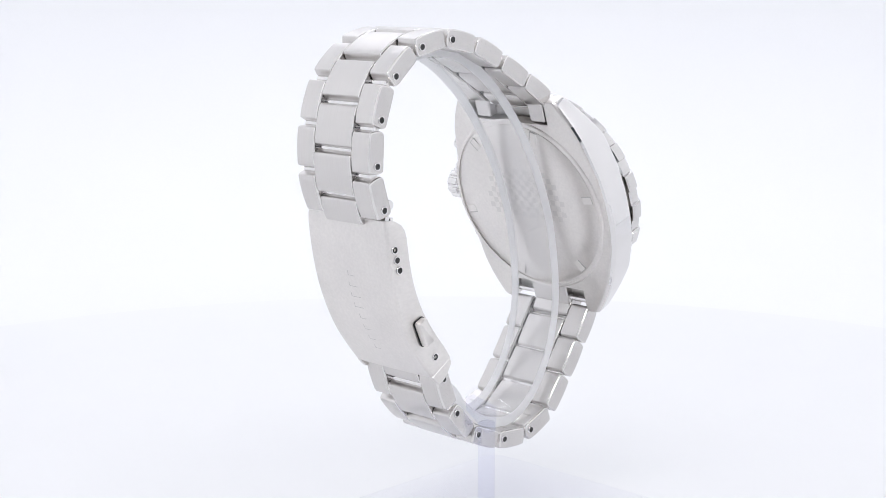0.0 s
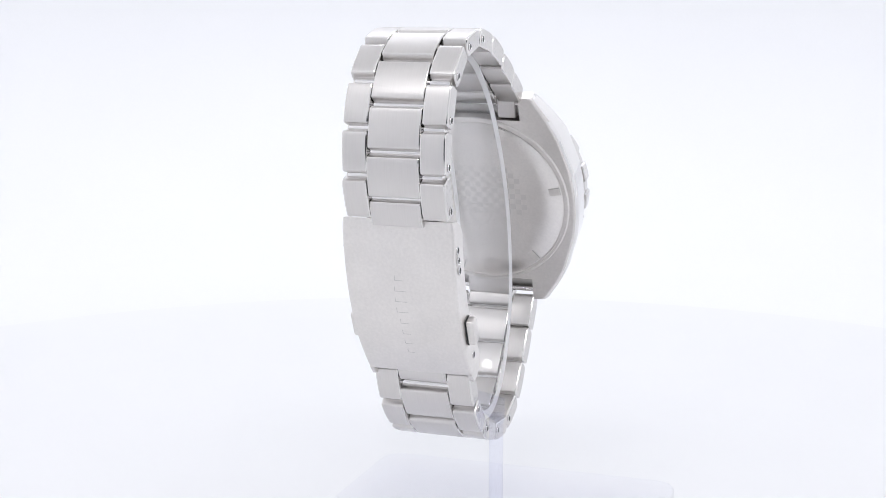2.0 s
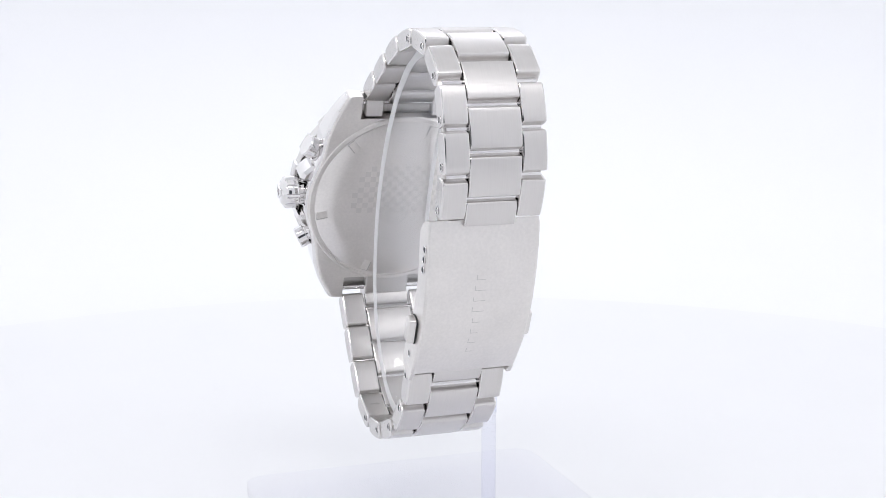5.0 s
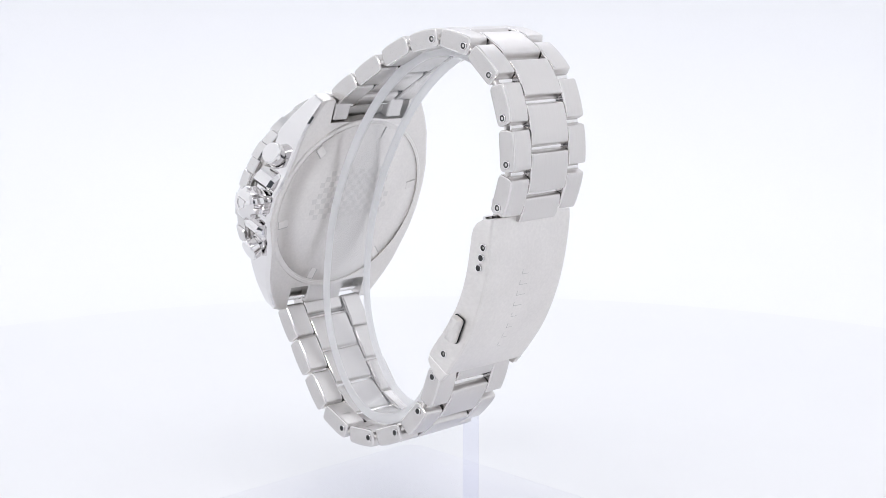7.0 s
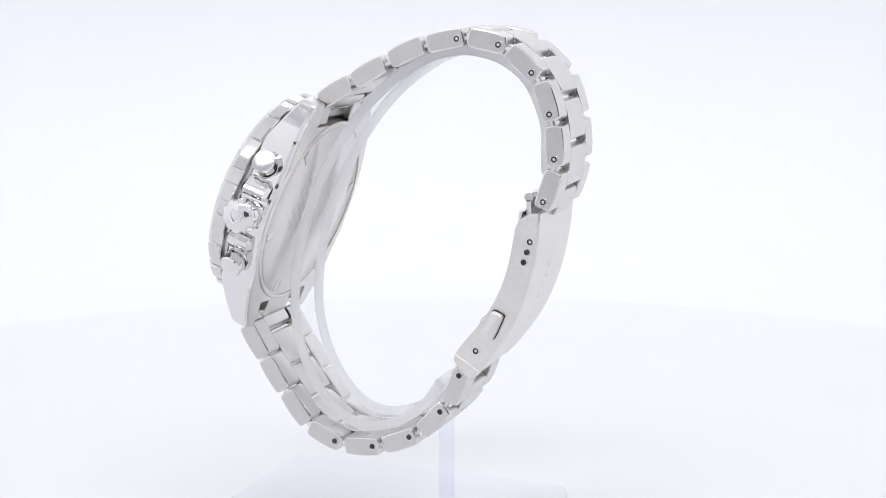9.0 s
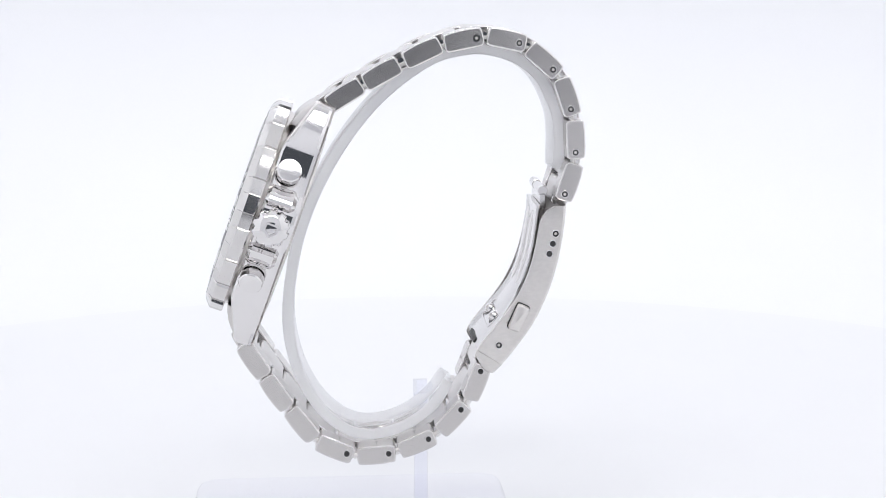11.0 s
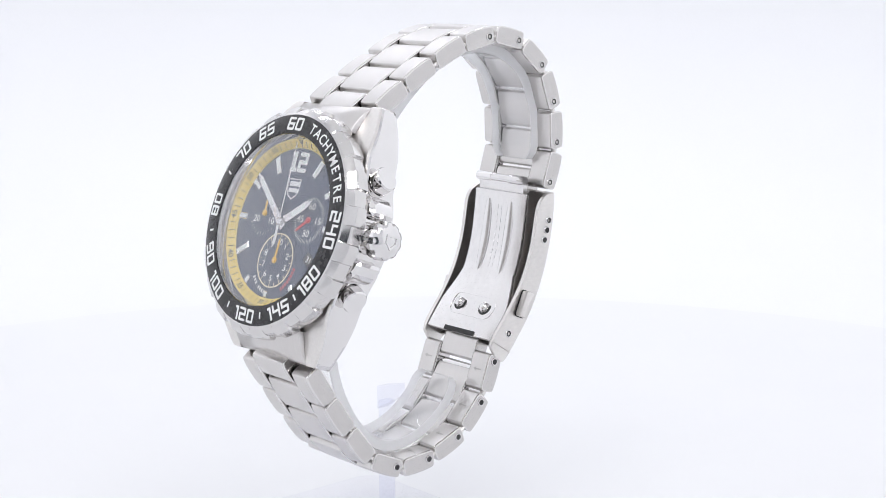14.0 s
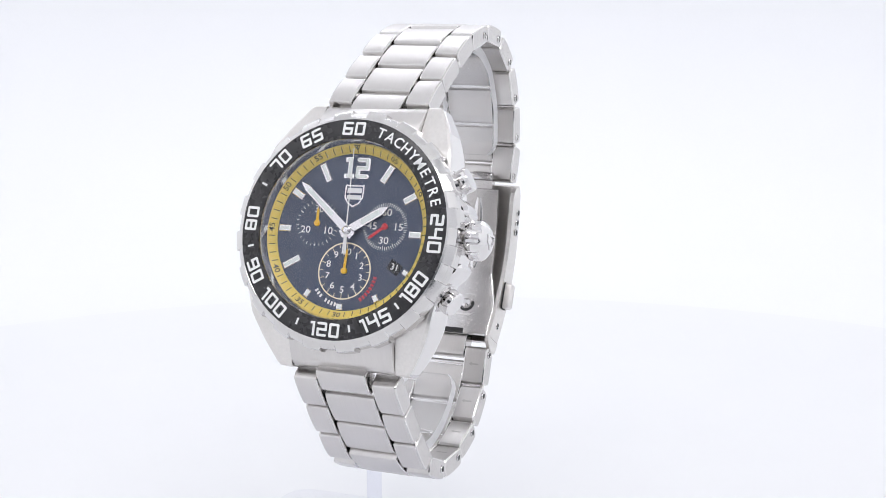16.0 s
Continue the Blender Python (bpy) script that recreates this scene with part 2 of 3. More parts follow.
# ---------------------------------------------------------------- the light tent
def tent():
    """White photo tent: swept cloth behind; unseen sides given a glow, roof with fill lights, front added round a hole
    for the lens.
    """
    half, front, rear, roof, base = 0.46, -0.56, 0.62, 0.74, -0.034

    def sheet(name, pts, mat, label, thick):
        bm = bmesh.new()
        f = bm.faces.new([bm.verts.new(p) for p in pts])
        g = bmesh.ops.extrude_face_region(bm, geom=[f])
        bm.normal_update()
        n = f.normal.copy()
        bmesh.ops.translate(bm, verts=[v for v in g["geom"] if isinstance(v, bmesh.types.BMVert)], vec=-n * thick)
        ob = new(name, finish(bm))
        ob.data.materials.append(mat)
        return tagged(ob, label, kind="structure")

    # floor and rear wall are one cloth with a wide bend
    line = [(front, base)]
    r = 0.15
    for k in range(13):
        a = math.pi / 2 * k / 12
        line.append((rear - r + r * math.sin(a), base + r - r * math.cos(a)))
    line.append((rear, roof))
    bm = bmesh.new()
    rows = [[bm.verts.new((x, y, z)) for y, z in line] + [bm.verts.new((x, y + 0.004, z - 0.004)) for y, z in line[::-1]]
            for x in (-half, half)]
    n = len(rows[0])
    for i in range(n):
        bm.faces.new((rows[0][i], rows[0][(i + 1) % n], rows[1][(i + 1) % n], rows[1][i]))
    ob = new("backdrop", finish(bm, 50))
    ob.data.materials.append(CLOTH)
    tagged(ob, "seamless white cloth sweep behind the turntable", kind="structure")
    # side walls out of view, with their own glow added for lateral light
    for name, x in (("wall_east", half), ("wall_west", -half)):
        s = 1 if x > 0 else -1
        pts = [(x, front, base), (x, rear, base), (x, rear, roof), (x, front, roof)]
        sheet(name, pts[::s], SIDE_FILL, "unseen white side panel given a glow for side light", 0.004)
    # roof
    sheet("ceiling", [(-half, front, roof), (-half, rear, roof), (half, rear, roof), (half, front, roof)], CLOTH,
          "white fabric roof of the light tent", 0.004)
    # unseen front in four strips, added to brighten the steel; lens opening reflects dark
    w, z0, z1 = 0.14, 0.03, 0.26
    for x0, x1, a, b in ((-half, half, base, z0), (-half, half, z1, roof), (-half, -w, z0, z1), (w, half, z0, z1)):
        sheet("front_reflector", [(x0, front, a), (x1, front, a), (x1, front, b), (x0, front, b)], CLOTH,
              "unseen white panel added to brighten reflections, with a lens opening", 0.004)


tent()


# unseen panel with a faint glow, added as overhead fill
def led_panel(name, m, sx, sy):
    thing = empty(name, m)
    part("housing", to_m(box(-sx / 2 - 8, sx / 2 + 8, -sy / 2 - 8, sy / 2 + 8, -3, 12, 1)), SATIN, thing)
    part("diffuser", to_m(box(-sx / 2, sx / 2, -sy / 2, sy / 2, -5, -3.2, 0.3)), ROOF_FILL, thing)
    return tagged(thing, "flat white panel, unseen, added as weak fill under the tent roof", "lamp")


led_panel("led_panel", pose(0, 0.02, 0.722), 700, 620)


# ---------------------------------------------------------------- turntable
def turntable():
    thing = empty("turntable")
    part("platter", moved(lathe([(0, -0.0105), (0.2545, -0.0105), (0.256, -0.009), (0.256, -0.0015), (0.2545, 0), (0, 0)], 160),
                          Matrix()), PLATTER, thing, "white round platter with a soft edge")
    part("base", lathe([(0, -0.034), (0.15, -0.034), (0.155, -0.032), (0.155, -0.014), (0.15, -0.0106), (0, -0.0106)], 96), PLATTER, thing)
    return tagged(thing, "round white photographic turntable", "turntable")


TURNTABLE = turntable()

# ---------------------------------------------------------------- acrylic stand (millimetres, axis at 0, platter at z = 0)
LIFT = 86.0


def stand():
    thing = empty("watch_stand")
    path = spline([(-25.6, -4.8), (-25.8, 1.5), (-25.0, 7.2), (-21.6, 14.2), (-16.2, 18.4), (-9.6, 20.2), (-4.0, 19.8), (1.0, 18.2),
                   (7.3, 14.2), (13.5, 8.6), (19.4, 1.0), (24.5, -8.0), (28.4, -18.4), (30.4, -30.0), (30.3, -38.6), (28.1, -46.8),
                   (24.0, -53.8), (19.2, -58.0), (14.6, -59.6), (9.5, -59.2), (4.3, -57.1), (-0.6, -53.2), (-3.6, -48.6)], 4)
    rings = []
    t = 2.3
    cx, hw, r = 1.9, 5.9, 0.45
    n = len(path)
    for i, p in enumerate(path):
        a, b = path[max(0, i - 1)], path[min(n - 1, i + 1)]
        d = (b - a).normalized()
        nrm = Vector((d.y, -d.x))          # towards the inside
        end = min(i, n - 1 - i)
        w = hw - (1.5, 0.5, 0.0)[min(end, 2)]
        sec = rounded([(-w, 0), (w, 0), (w, t), (-w, t)], [r] * 4, 3)
        rings.append([(cx + x, p.x + nrm.x * y, p.y + nrm.y * y + LIFT) for x, y in sec])
    strip = part("ring_strip", to_m(loft(rings)), ACRYLIC, thing, "bent clear acrylic strip open on one side", sharp=45)
    # white edge faces stand in for light piped through the strip
    strip.data.materials.append(PIPED_EDGE)
    for f in strip.data.polygons:
        if abs(f.normal.x) > 0.35:
            f.material_index = 1
    # upright beside the bracelet, with a thin tongue under the ring
    part("post", to_m(slab(rounded([(11.6, 0.6), (14.0, 0.6), (14.0, 3.4), (11.6, 3.4)], [0.4] * 4), 3.2, 31.0, 0.3)), POST, thing)
    # wedge-shaped head that carries the ring
    head = loft([[(8.2, 0.9, z0), (14.1, 0.5, z1), (14.1, 3.5, z1), (8.2, 3.1, z0)] for z0, z1 in ((32.6, 29.0), (32.8, 29.3), (35.2, 33.8), (35.4, 34.0))])
    part("post_head", to_m(head), POST, thing)
    part("base_plate", to_m(slab(rounded([(-30, -18), (42, -18), (42, 52), (-30, 52)], [6] * 4), 0.02, 3.2, 0.4)), HAZY, thing,
         "clear acrylic base plate")
    for ob in thing.children:
        ob.visible_shadow = False
    return tagged(thing, "clear acrylic display stand holding the watch", "display stand")


STAND = stand()

# ---------------------------------------------------------------- wristwatch (millimetres about the turning axis)
WATCH = tagged(empty("wristwatch"), "steel chronograph with navy dial and black bezel on an acrylic stand", "watch")


def centre_x(y, z=-20.0):
    """The bracelet's middle plane swings a little from case to clasp and from top to bottom."""
    return 1.88 - 0.016 * (y - 5) + 0.0175 * z


def steel_link(half_len, half_wide, top, bottom, bevel=0.2):
    """A link: side outline in (s, n), drawn across x."""
    a = half_len
    arch = [(a * k / 5, top + 0.12 - 0.36 * abs(k / 5) ** 2.6) for k in (4.7, 3.6, 2, 0, -2, -3.6, -4.7)]
    side = rounded([(-a, -bottom), (a, -bottom), (a, top * 0.35)] + arch + [(-a, top * 0.35)],
                   [1.0, 1.0, 0.6] + [0.3] + [0] * 5 + [0.3] + [0.6], 3)
    w = half_wide
    rings = [(inset(side, bevel), -w), (inset(side, bevel * 0.3), -w + bevel * 0.3), (side, -w + bevel),
             (side, w - bevel), (inset(side, bevel * 0.3), w - bevel * 0.3), (inset(side, bevel), w)]
    bm = loft([[(x, s, n) for s, n in ring] for ring, x in rings])
    return to_m(bm)


def seat(y, z, dy, dz, x):
    """A pose in the watch: local y along the bracelet, local z outwards."""
    d = Vector((0, dy, dz)).normalized()
    across = Vector((1, 0, 0))
    out = across.cross(d)
    m = Matrix((across, d, out)).transposed().to_4x4()
    m.translation = Vector((x, y, z)) * MM
    return m


OUTER = finish(steel_link(3.9, 2.46, 1.85, 1.85, 0.3), 20)
CENTRE = finish(steel_link(3.95, 5.08, 1.72, 1.6, 0.2), 20)
CENTRE_SHORT = finish(steel_link(2.6, 5.0, 1.72, 1.6, 0.2), 20)
for data in (OUTER, CENTRE, CENTRE_SHORT):
    data.materials.append(BRUSHED)
    data.materials.append(EDGE)
    data.materials.append(BRUSHED_SHADED)
    for f in data.polygons:
        nx = abs(f.normal.x)
        f.material_index = 1 if 0.12 < nx < 0.97 else 2 if nx >= 0.97 else 0
JOINT = finish(to_m(box(-2.2, 1.6, -1.6, 1.6, -0.75, -0.05, 0.15, 0.3)))
BAR = finish(moved(lathe([(0, -0.0092), (0.00085, -0.0092), (0.00085, 0.0092), (0, 0.0092)], 12), pose(0, 0, 0, 0, 90, 0)))
SCREW = finish(joined(lathe([(0.00052, 0), (0.00076, 0), (0.00080, 0.00008), (0.00076, 0.00016), (0.00060, 0.00016), (0.00056, 0.00002)], 20)))
SCREW_CORE = finish(lathe([(0.00030, 0.00012), (0.00060, 0.00012), (0.00060, -0.00003), (0.00030, -0.00003)], 20))
SCREW_HEAD = finish(joined(lathe([(0, 0.00009), (0.00030, 0.00009), (0.00036, 0.00004), (0.00036, -0.00003), (0, -0.00003)], 16),
                           box(-0.00004, 0.00004, -0.0003, 0.0003, 0.00009, 0.00010, 0.000002)))
# solid disc, drawn dark for the shade inside an open bore
BORE = finish(lathe([(0, 0.00013), (0.00052, 0.00013), (0.00054, -0.00003), (0, -0.00003)], 20))
ARROW = finish(to_m(joined(box(-1.0, 0.6, -0.14, 0.14, 0, 0.05, 0.01),
                           slab([(0.5, -0.45), (1.2, 0), (0.5, 0.45)], 0, 0.05, 0.01))))

# ends of every outer link on the middle of its thickness: (y, z) to (y, z), and whether it carries a screwed pin
UPPER = [((20.9, 8.5), (14.4, 12.5), 0), ((14.1, 12.6), (6.9, 16.6), 0), ((6.3, 16.9), (-1.0, 20.3), 0),
         ((-1.4, 20.2), (-9.2, 21.8), 1), ((-9.7, 21.8), (-17.6, 20.1), 1), ((-18.0, 19.5), (-23.9, 14.4), 1),
         ((-24.4, 13.5), (-26.9, 6.2), 1), ((-27.1, 5.4), (-27.5, -2.3), 1), ((-27.4, -3.3), (-25.1, -10.4), 1)]
LOWER = [((-9.3, -43.4), (-6.7, -50.3), -1), ((-6.1, -51.2), (-0.5, -57.2), -1), ((0.2, -57.7), (7.6, -60.7), -1),
         ((8.2, -61.0), (16.0, -61.6), -1), ((16.8, -61.5), (24.0, -58.3), -1), ((24.6, -57.6), (29.2, -51.6), 0),
         ((29.7, -51.0), (33.8, -44.9), 0), ((34.2, -44.3), (38.0, -38.3), 0)]


def bracelet(run, wide0, wide1, sign):
    mids = []
    n = len(run)
    for i, (a, b, pin) in enumerate(run):
        y, z = (a[0] + b[0]) / 2, (a[1] + b[1]) / 2
        d = Vector((b[0] - a[0], b[1] - a[1])).normalized()
        # the bracelet runs with its outside on the local z side
        mids.append((y, z, d))
        half = wide0 + (wide1 - wide0) * i / (n - 1)
        cx = centre_x(y, z)
        for side in (-1, 1):
            # a little play in every link
            slack = pose(0, 0, 0, 0, random.uniform(-1.3, 1.3), random.uniform(-1.1, 1.1))
            m = seat(y, z, -d.x, -d.y, cx + side * (half - 2.46)) @ slack
            link = part("outer_link", OUTER, BRUSHED, WATCH, m=m)
            if pin:
                k = -2.45 if pin > 0 else 2.45
                at = Matrix.Translation((side * 2.445 * MM, k * MM, -0.15 * MM)) @ pose(0, 0, 0, 0, 90 * side, 0)
                part("screw", SCREW, POLISHED, link, m=at)
                if side < 0 and pin > 0:
                    part("screw_gap", SCREW_CORE, GAP_SHADE, link, m=at)
                    part("screw_head", SCREW_HEAD, SATIN, link, m=at)
                else:
                    part("pin_bore", BORE, GAP_SHADE, link, m=at)
                if pin < 0:
                    part("engraved_arrow", ARROW, ETCH_AND_SHADE, link,
                         m=Matrix.Translation((0, 0.2 * MM, -1.85 * MM)) @ pose(0, 0, 0, 180, 0, 0))
        part("pin", BAR, POLISHED, WATCH, m=seat(y, z, -d.x, -d.y, cx))
    for i in range(n - 1):
        (y0, z0, d0), (y1, z1, d1) = mids[i], mids[i + 1]
        bend = Vector((y1 - y0, z1 - z0)).normalized()
        end0, start1 = Vector(run[i][1]), Vector(run[i + 1][0])
        mid = (end0 + start1) / 2 * 0.75 + Vector(((y0 + y1) / 2, (z0 + z1) / 2)) * 0.25
        gap = (end0 + start1) / 2
        half = wide0 + (wide1 - wide0) * (i + 0.5) / (n - 1)
        for side in (-1, 1):
            part("joint", JOINT, SATIN, WATCH, m=seat(gap.x, gap.y, -bend.x, -bend.y, centre_x(gap.x, gap.y) + side * (half - 2.46)))
        part("centre_link", CENTRE, BRUSHED, WATCH, m=seat(mid.x, mid.y, -bend.x, -bend.y, centre_x(mid.x, mid.y)))
        part("pin", BAR, POLISHED, WATCH, m=seat(mid.x, mid.y, -bend.x, -bend.y, centre_x(mid.x, mid.y)))
    return mids


bracelet(UPPER, 10.35, 10.0, 1)
bracelet(LOWER, 10.0, 10.35, -1)
# short middle pieces that enter the clasp and the end pieces
part("centre_link", CENTRE_SHORT, BRUSHED, WATCH, m=seat(-25.4, -9.6, -0.31, 0.95, centre_x(-25, -10)))
part("centre_link", CENTRE_SHORT, BRUSHED, WATCH, m=seat(-9.6, -43.2, -0.40, 0.92, centre_x(-9, -43)))
part("centre_link", CENTRE_SHORT, BRUSHED, WATCH, m=seat(20.6, 8.7, 0.85, -0.52, centre_x(20, 9)))
part("centre_link", CENTRE_SHORT, BRUSHED, WATCH, m=seat(38.2, -38.4, -0.53, -0.85, centre_x(38, -38)))


# ---- folding clasp
def clasp():
    cx = centre_x(-22, -26) - 0.15
    outer = spline([(-26.3, -11.2), (-25.9, -16.0), (-24.8, -22.4), (-23.0, -28.5), (-20.0, -35.0), (-16.2, -40.4), (-13.9, -43.2)], 4)
    inner = spline([(-21.5, -11.6), (-20.9, -16.0), (-19.5, -22.8), (-17.1, -28.8), (-13.8, -33.8), (-10.5, -37.8), (-8.9, -40.0)], 4)
    # top plate with rounded long edges
    rings = []
    n = len(outer)
    for i, p in enumerate(outer):
        a, b = outer[max(0, i - 1)], outer[min(n - 1, i + 1)]
        d = (b - a).normalized()
        inw = Vector((-d.y, d.x))
        w = 11.15 - 0.5 * (i / (n - 1)) ** 1.5
        q = inner[i]
        dep = (q - p).length
        drop = (q - p).normalized()
        dep *= (0.5, 0.8, 0.94, 1.0)[min(i, 3)]
        w -= (0.3, 0.1, 0.0)[min(i, 2)]
        sec = [(-w, dep), (-w, 0.55), (-w + 0.15, 0.2), (-w + 0.5, 0.0), (0, -0.12), (w - 0.5, 0.0), (w - 0.15, 0.2), (w, 0.55), (w, dep),
               (w - 0.9, dep), (w - 0.9, 1.2), (-w + 0.9, 1.2), (-w + 0.9, dep)]
        rings.append([(cx + x, p.x + (drop * k).x, p.y + (drop * k).y) for x, k in sec])
    body = part("clasp_cover", to_m(loft(rings)), SATIN, WATCH, "brushed steel folding clasp cover", sharp=18)
    for side in (-1, 1):
        # rounded foot of each side wall
        out = rounded([(-13.9, -43.2), (-8.9, -40.0), (-8.4, -41.2), (-10.2, -44.2), (-12.0, -45.0)], [0, 0, 1, 1.2, 0.6], 4)
        foot = slab(out, 0, 0.9, 0.15)
        x = cx + side * 10.65 - (0.9 if side > 0 else 0)
        part("side_foot", to_m(moved(foot, Matrix.Translation((x, 0, 0)) @ Matrix(((0, 0, 1, 0), (1, 0, 0, 0), (0, 1, 0, 0), (0, 0, 0, 1))))),
             SATIN, body)
        for y, z, dark in ((-24.2, -16.7, 0), (-23.65, -18.7, 1), (-23.0, -20.7, 1), (-13.2, -39.1, 0)):
            at = Matrix.Translation((( cx + side * (11.15 if z > -30 else 10.77)) * MM, y * MM, z * MM)) @ pose(0, 0, 0, 0, 90 * side, 0)
            part("pin_hole", SCREW, POLISHED, body, m=at)
            part("pin_bore", BORE if dark else SCREW_CORE, GAP_SHADE, body, m=at)
        # push button
        d = Vector((-18.2 + 15.8, -30.2 + 35.6)).normalized()
        m = seat(-17.0, -33.4, d.x, d.y, cx + side * 10.9)
        frame_bm = to_m(moved(slab(rounded([(-2.86, -1.4), (2.86, -1.4), (2.86, 1.4), (-2.86, 1.4)], [0.7] * 4), 0, 0.3, 0.05),
                              Matrix(((0, 0, side, 0), (1, 0, 0, 0), (0, 1, 0, 0), (0, 0, 0, 1)))))
        # dark surround: shade of the gap round the button
        part("button_gap_shade", frame_bm, GAP_SHADE, body, m=m)
        knob = loft([[(x, s, nn) for s, nn in inset(rounded([(-2.7, -1.25), (2.7, -1.25), (2.7, 1.25), (-2.7, 1.25)], [0.6] * 4), k)]
                     for x, k in ((0, 0), (1.2 * side, 0), (1.55 * side, 0.15), (1.75 * side, 0.5))])
        part("push_button", to_m(knob), SATIN, body, "small steel release button", m=m)
    # engraved wordmark as plain strokes along the cover
    for k in range(8):
        s = k / 7
        i = 8 + s * 10.0
        p, q = outer[int(i)], outer[min(n - 1, int(i) + 1)]
        p = p.lerp(q, i - int(i))
        d = (outer[int(i) + 1] - outer[int(i)]).normalized()
        h = (0.9, 1.1, 1.2, 1.2, 0.8, 0.8, 0.8, 0.7)[k]
        m = seat(p.x, p.y, -d.x, -d.y, cx - 0.2) @ Matrix.Translation((0, 0, 0.105 * MM))
        part("engraving_stroke", to_m(joined(box(-h, h, -0.60, -0.50, -0.06, 0.02, 0.01), box(-h, -h + 0.1, -0.5, 0.45, -0.06, 0.02, 0.01))),
             ETCH_AND_SHADE, body, m=m)
    body.location.y += 0.85 * MM
    # folding blade inside
    cx -= 0.3
    path = [a.lerp(b, 0.86) for a, b in zip(outer, inner)]
    path = [Vector((p.x + 0.85 + 0.55 * max(0.0, 1 - i / 11), p.y)) for i, p in enumerate(path)]
    rings = []
    for i, p in enumerate(path):
        a, b = path[max(0, i - 1)], path[min(n - 1, i + 1)]
        d = (b - a).normalized()
        inw = Vector((-d.y, d.x))
        f = i / (n - 1)
        w = 7.6 if f < 0.5 else 7.6 + 2.2 * min(1, (f - 0.5) / 0.2)
        sec = rounded([(-w, 0), (w, 0), (w, 0.9), (-w, 0.9)], [0.25] * 4, 2)
        rings.append([(cx + x, p.x + inw.x * k, p.y + inw.y * k) for x, k in sec])
    blade = part("clasp_blade", to_m(loft(rings)), STAMPED, WATCH, "stamped sheet steel folding blade", sharp=40)

    def on_blade(i, up=0.9):
        k = min(n - 2, int(i))
        p = path[k].lerp(path[k + 1], i - k)
        d = (path[k + 1] - path[k]).normalized()
        inw = Vector((-d.y, d.x))
        return p + inw * up, d, inw

    for x in (-3.3, 3.3):
        ridge = []
        for s in range(15):
            p, d, inw = on_blade(2.0 + s * 0.72, 0.82)
            e = math.sin(math.pi * min(1, max(0.02, s / 14))) ** 0.35
            hw, hh = 1.15 * e + 0.03, 0.62 * e + 0.02
            ridge.append([(cx + x + hw * math.cos(a), p.x + inw.x * hh * math.sin(a), p.y + inw.y * hh * math.sin(a))
                          for a in [2 * math.pi * q / 12 for q in range(12)]])
        part("ridge", to_m(loft(ridge)), STAMPED, blade)
    p, d, inw = on_blade(17.2)
    m = seat(p.x, p.y, d.x, d.y, cx)
    oval = rounded([(-6.4, -2.6), (6.4, -2.6), (6.4, 2.6), (-6.4, 2.6)], [2.2] * 4, 5)
    hole = inset(oval, 0.35)
    bm = loft([[(x, y, z) for x, y in r] for r, z in ((oval, -0.15), (oval, 0.1), (hole, 0.14), (hole, -0.15))], caps=False)
    flip = m if (m.to_3x3() @ Vector((0, 0, 1))).dot(Vector((0, inw.x, inw.y))) > 0 else m @ pose(0, 0, 0, 0, 180, 0)
    part("embossed_rim", to_m(bm), STAMPED, blade, m=flip)
    for x in (-3.7, 3.7):
        part("rivet", to_m(moved(lathe([(0, 1.1), (0.5, 1.1), (0.95, 0.8), (1.15, 0.3), (1.2, -0.2), (0, -0.2)], 24), Matrix.Translation((x, 0, 0)))),
             POLISHED, blade, "polished rivet", m=flip)
        # dark ring: shade round the rivet
        part("rivet_shade", to_m(moved(lathe([(1.2, 0.02), (1.65, 0.02), (1.65, -0.2), (1.2, -0.2)], 24), Matrix.Translation((x, 0, 0)))),
             GAP_SHADE, blade, m=flip)
    # unreadable stamped lines between the ridges
    for s in range(9):
        p, d, inw = on_blade(3.2 + s * 0.95, 0.86)
        m = seat(p.x, p.y, d.x, d.y, cx)
        part("stamped_mark", to_m(joined(box(-0.75, -0.25, -0.55, 0.55, -0.08, 0.08, 0.02), box(0.3, 0.75, -0.5, 0.5, -0.08, 0.08, 0.02))),
             STAMPED, blade, m=m)
    # dark bar for the shade in the slot at the foot of the blade
    p, d, inw = on_blade(23.2)
    part("slot", to_m(box(-4.4, 4.4, -0.5, 0.5, -0.3, 0.3, 0.05)), GAP_SHADE, blade, m=seat(p.x, p.y, d.x, d.y, cx))
    # hinge tube at the top of the blade
    tube = lathe([(0, -7.0), (0.9, -7.0), (1.0, -6.8), (1.0, -2.6), (0.85, -2.5), (0.85, 2.5), (1.0, 2.6), (1.0, 6.8), (0.9, 7.0), (0, 7.0)], 20)
    part("hinge_tube", to_m(moved(tube, Matrix.Translation((cx + 1.2, -21.4, -8.9)) @ pose(0, 0, 0, 0, 90, 0))), POLISHED, WATCH, "steel hinge tube of the clasp")
    part("hinge_tab", to_m(box(cx - 5.8, cx + 7.4, -21.9, -20.9, -12.6, -9.2, 0.2)), STAMPED, blade)


clasp()

# ---- case: x to three o'clock, y to twelve, z out of the dial, in millimetres from the middle of the bezel
O = Vector((0.95, 39.2, -10.88))
CASE = Matrix(((-1, 0, 0, O.x), (0, -0.342, 0.9397, O.y), (0, 0.9397, 0.342, O.z), (0, 0, 0, 1))) @ pose(0, 0, 0, 0, 0, 0.9)


def in_case(bm):
    return to_m(bm, CASE)


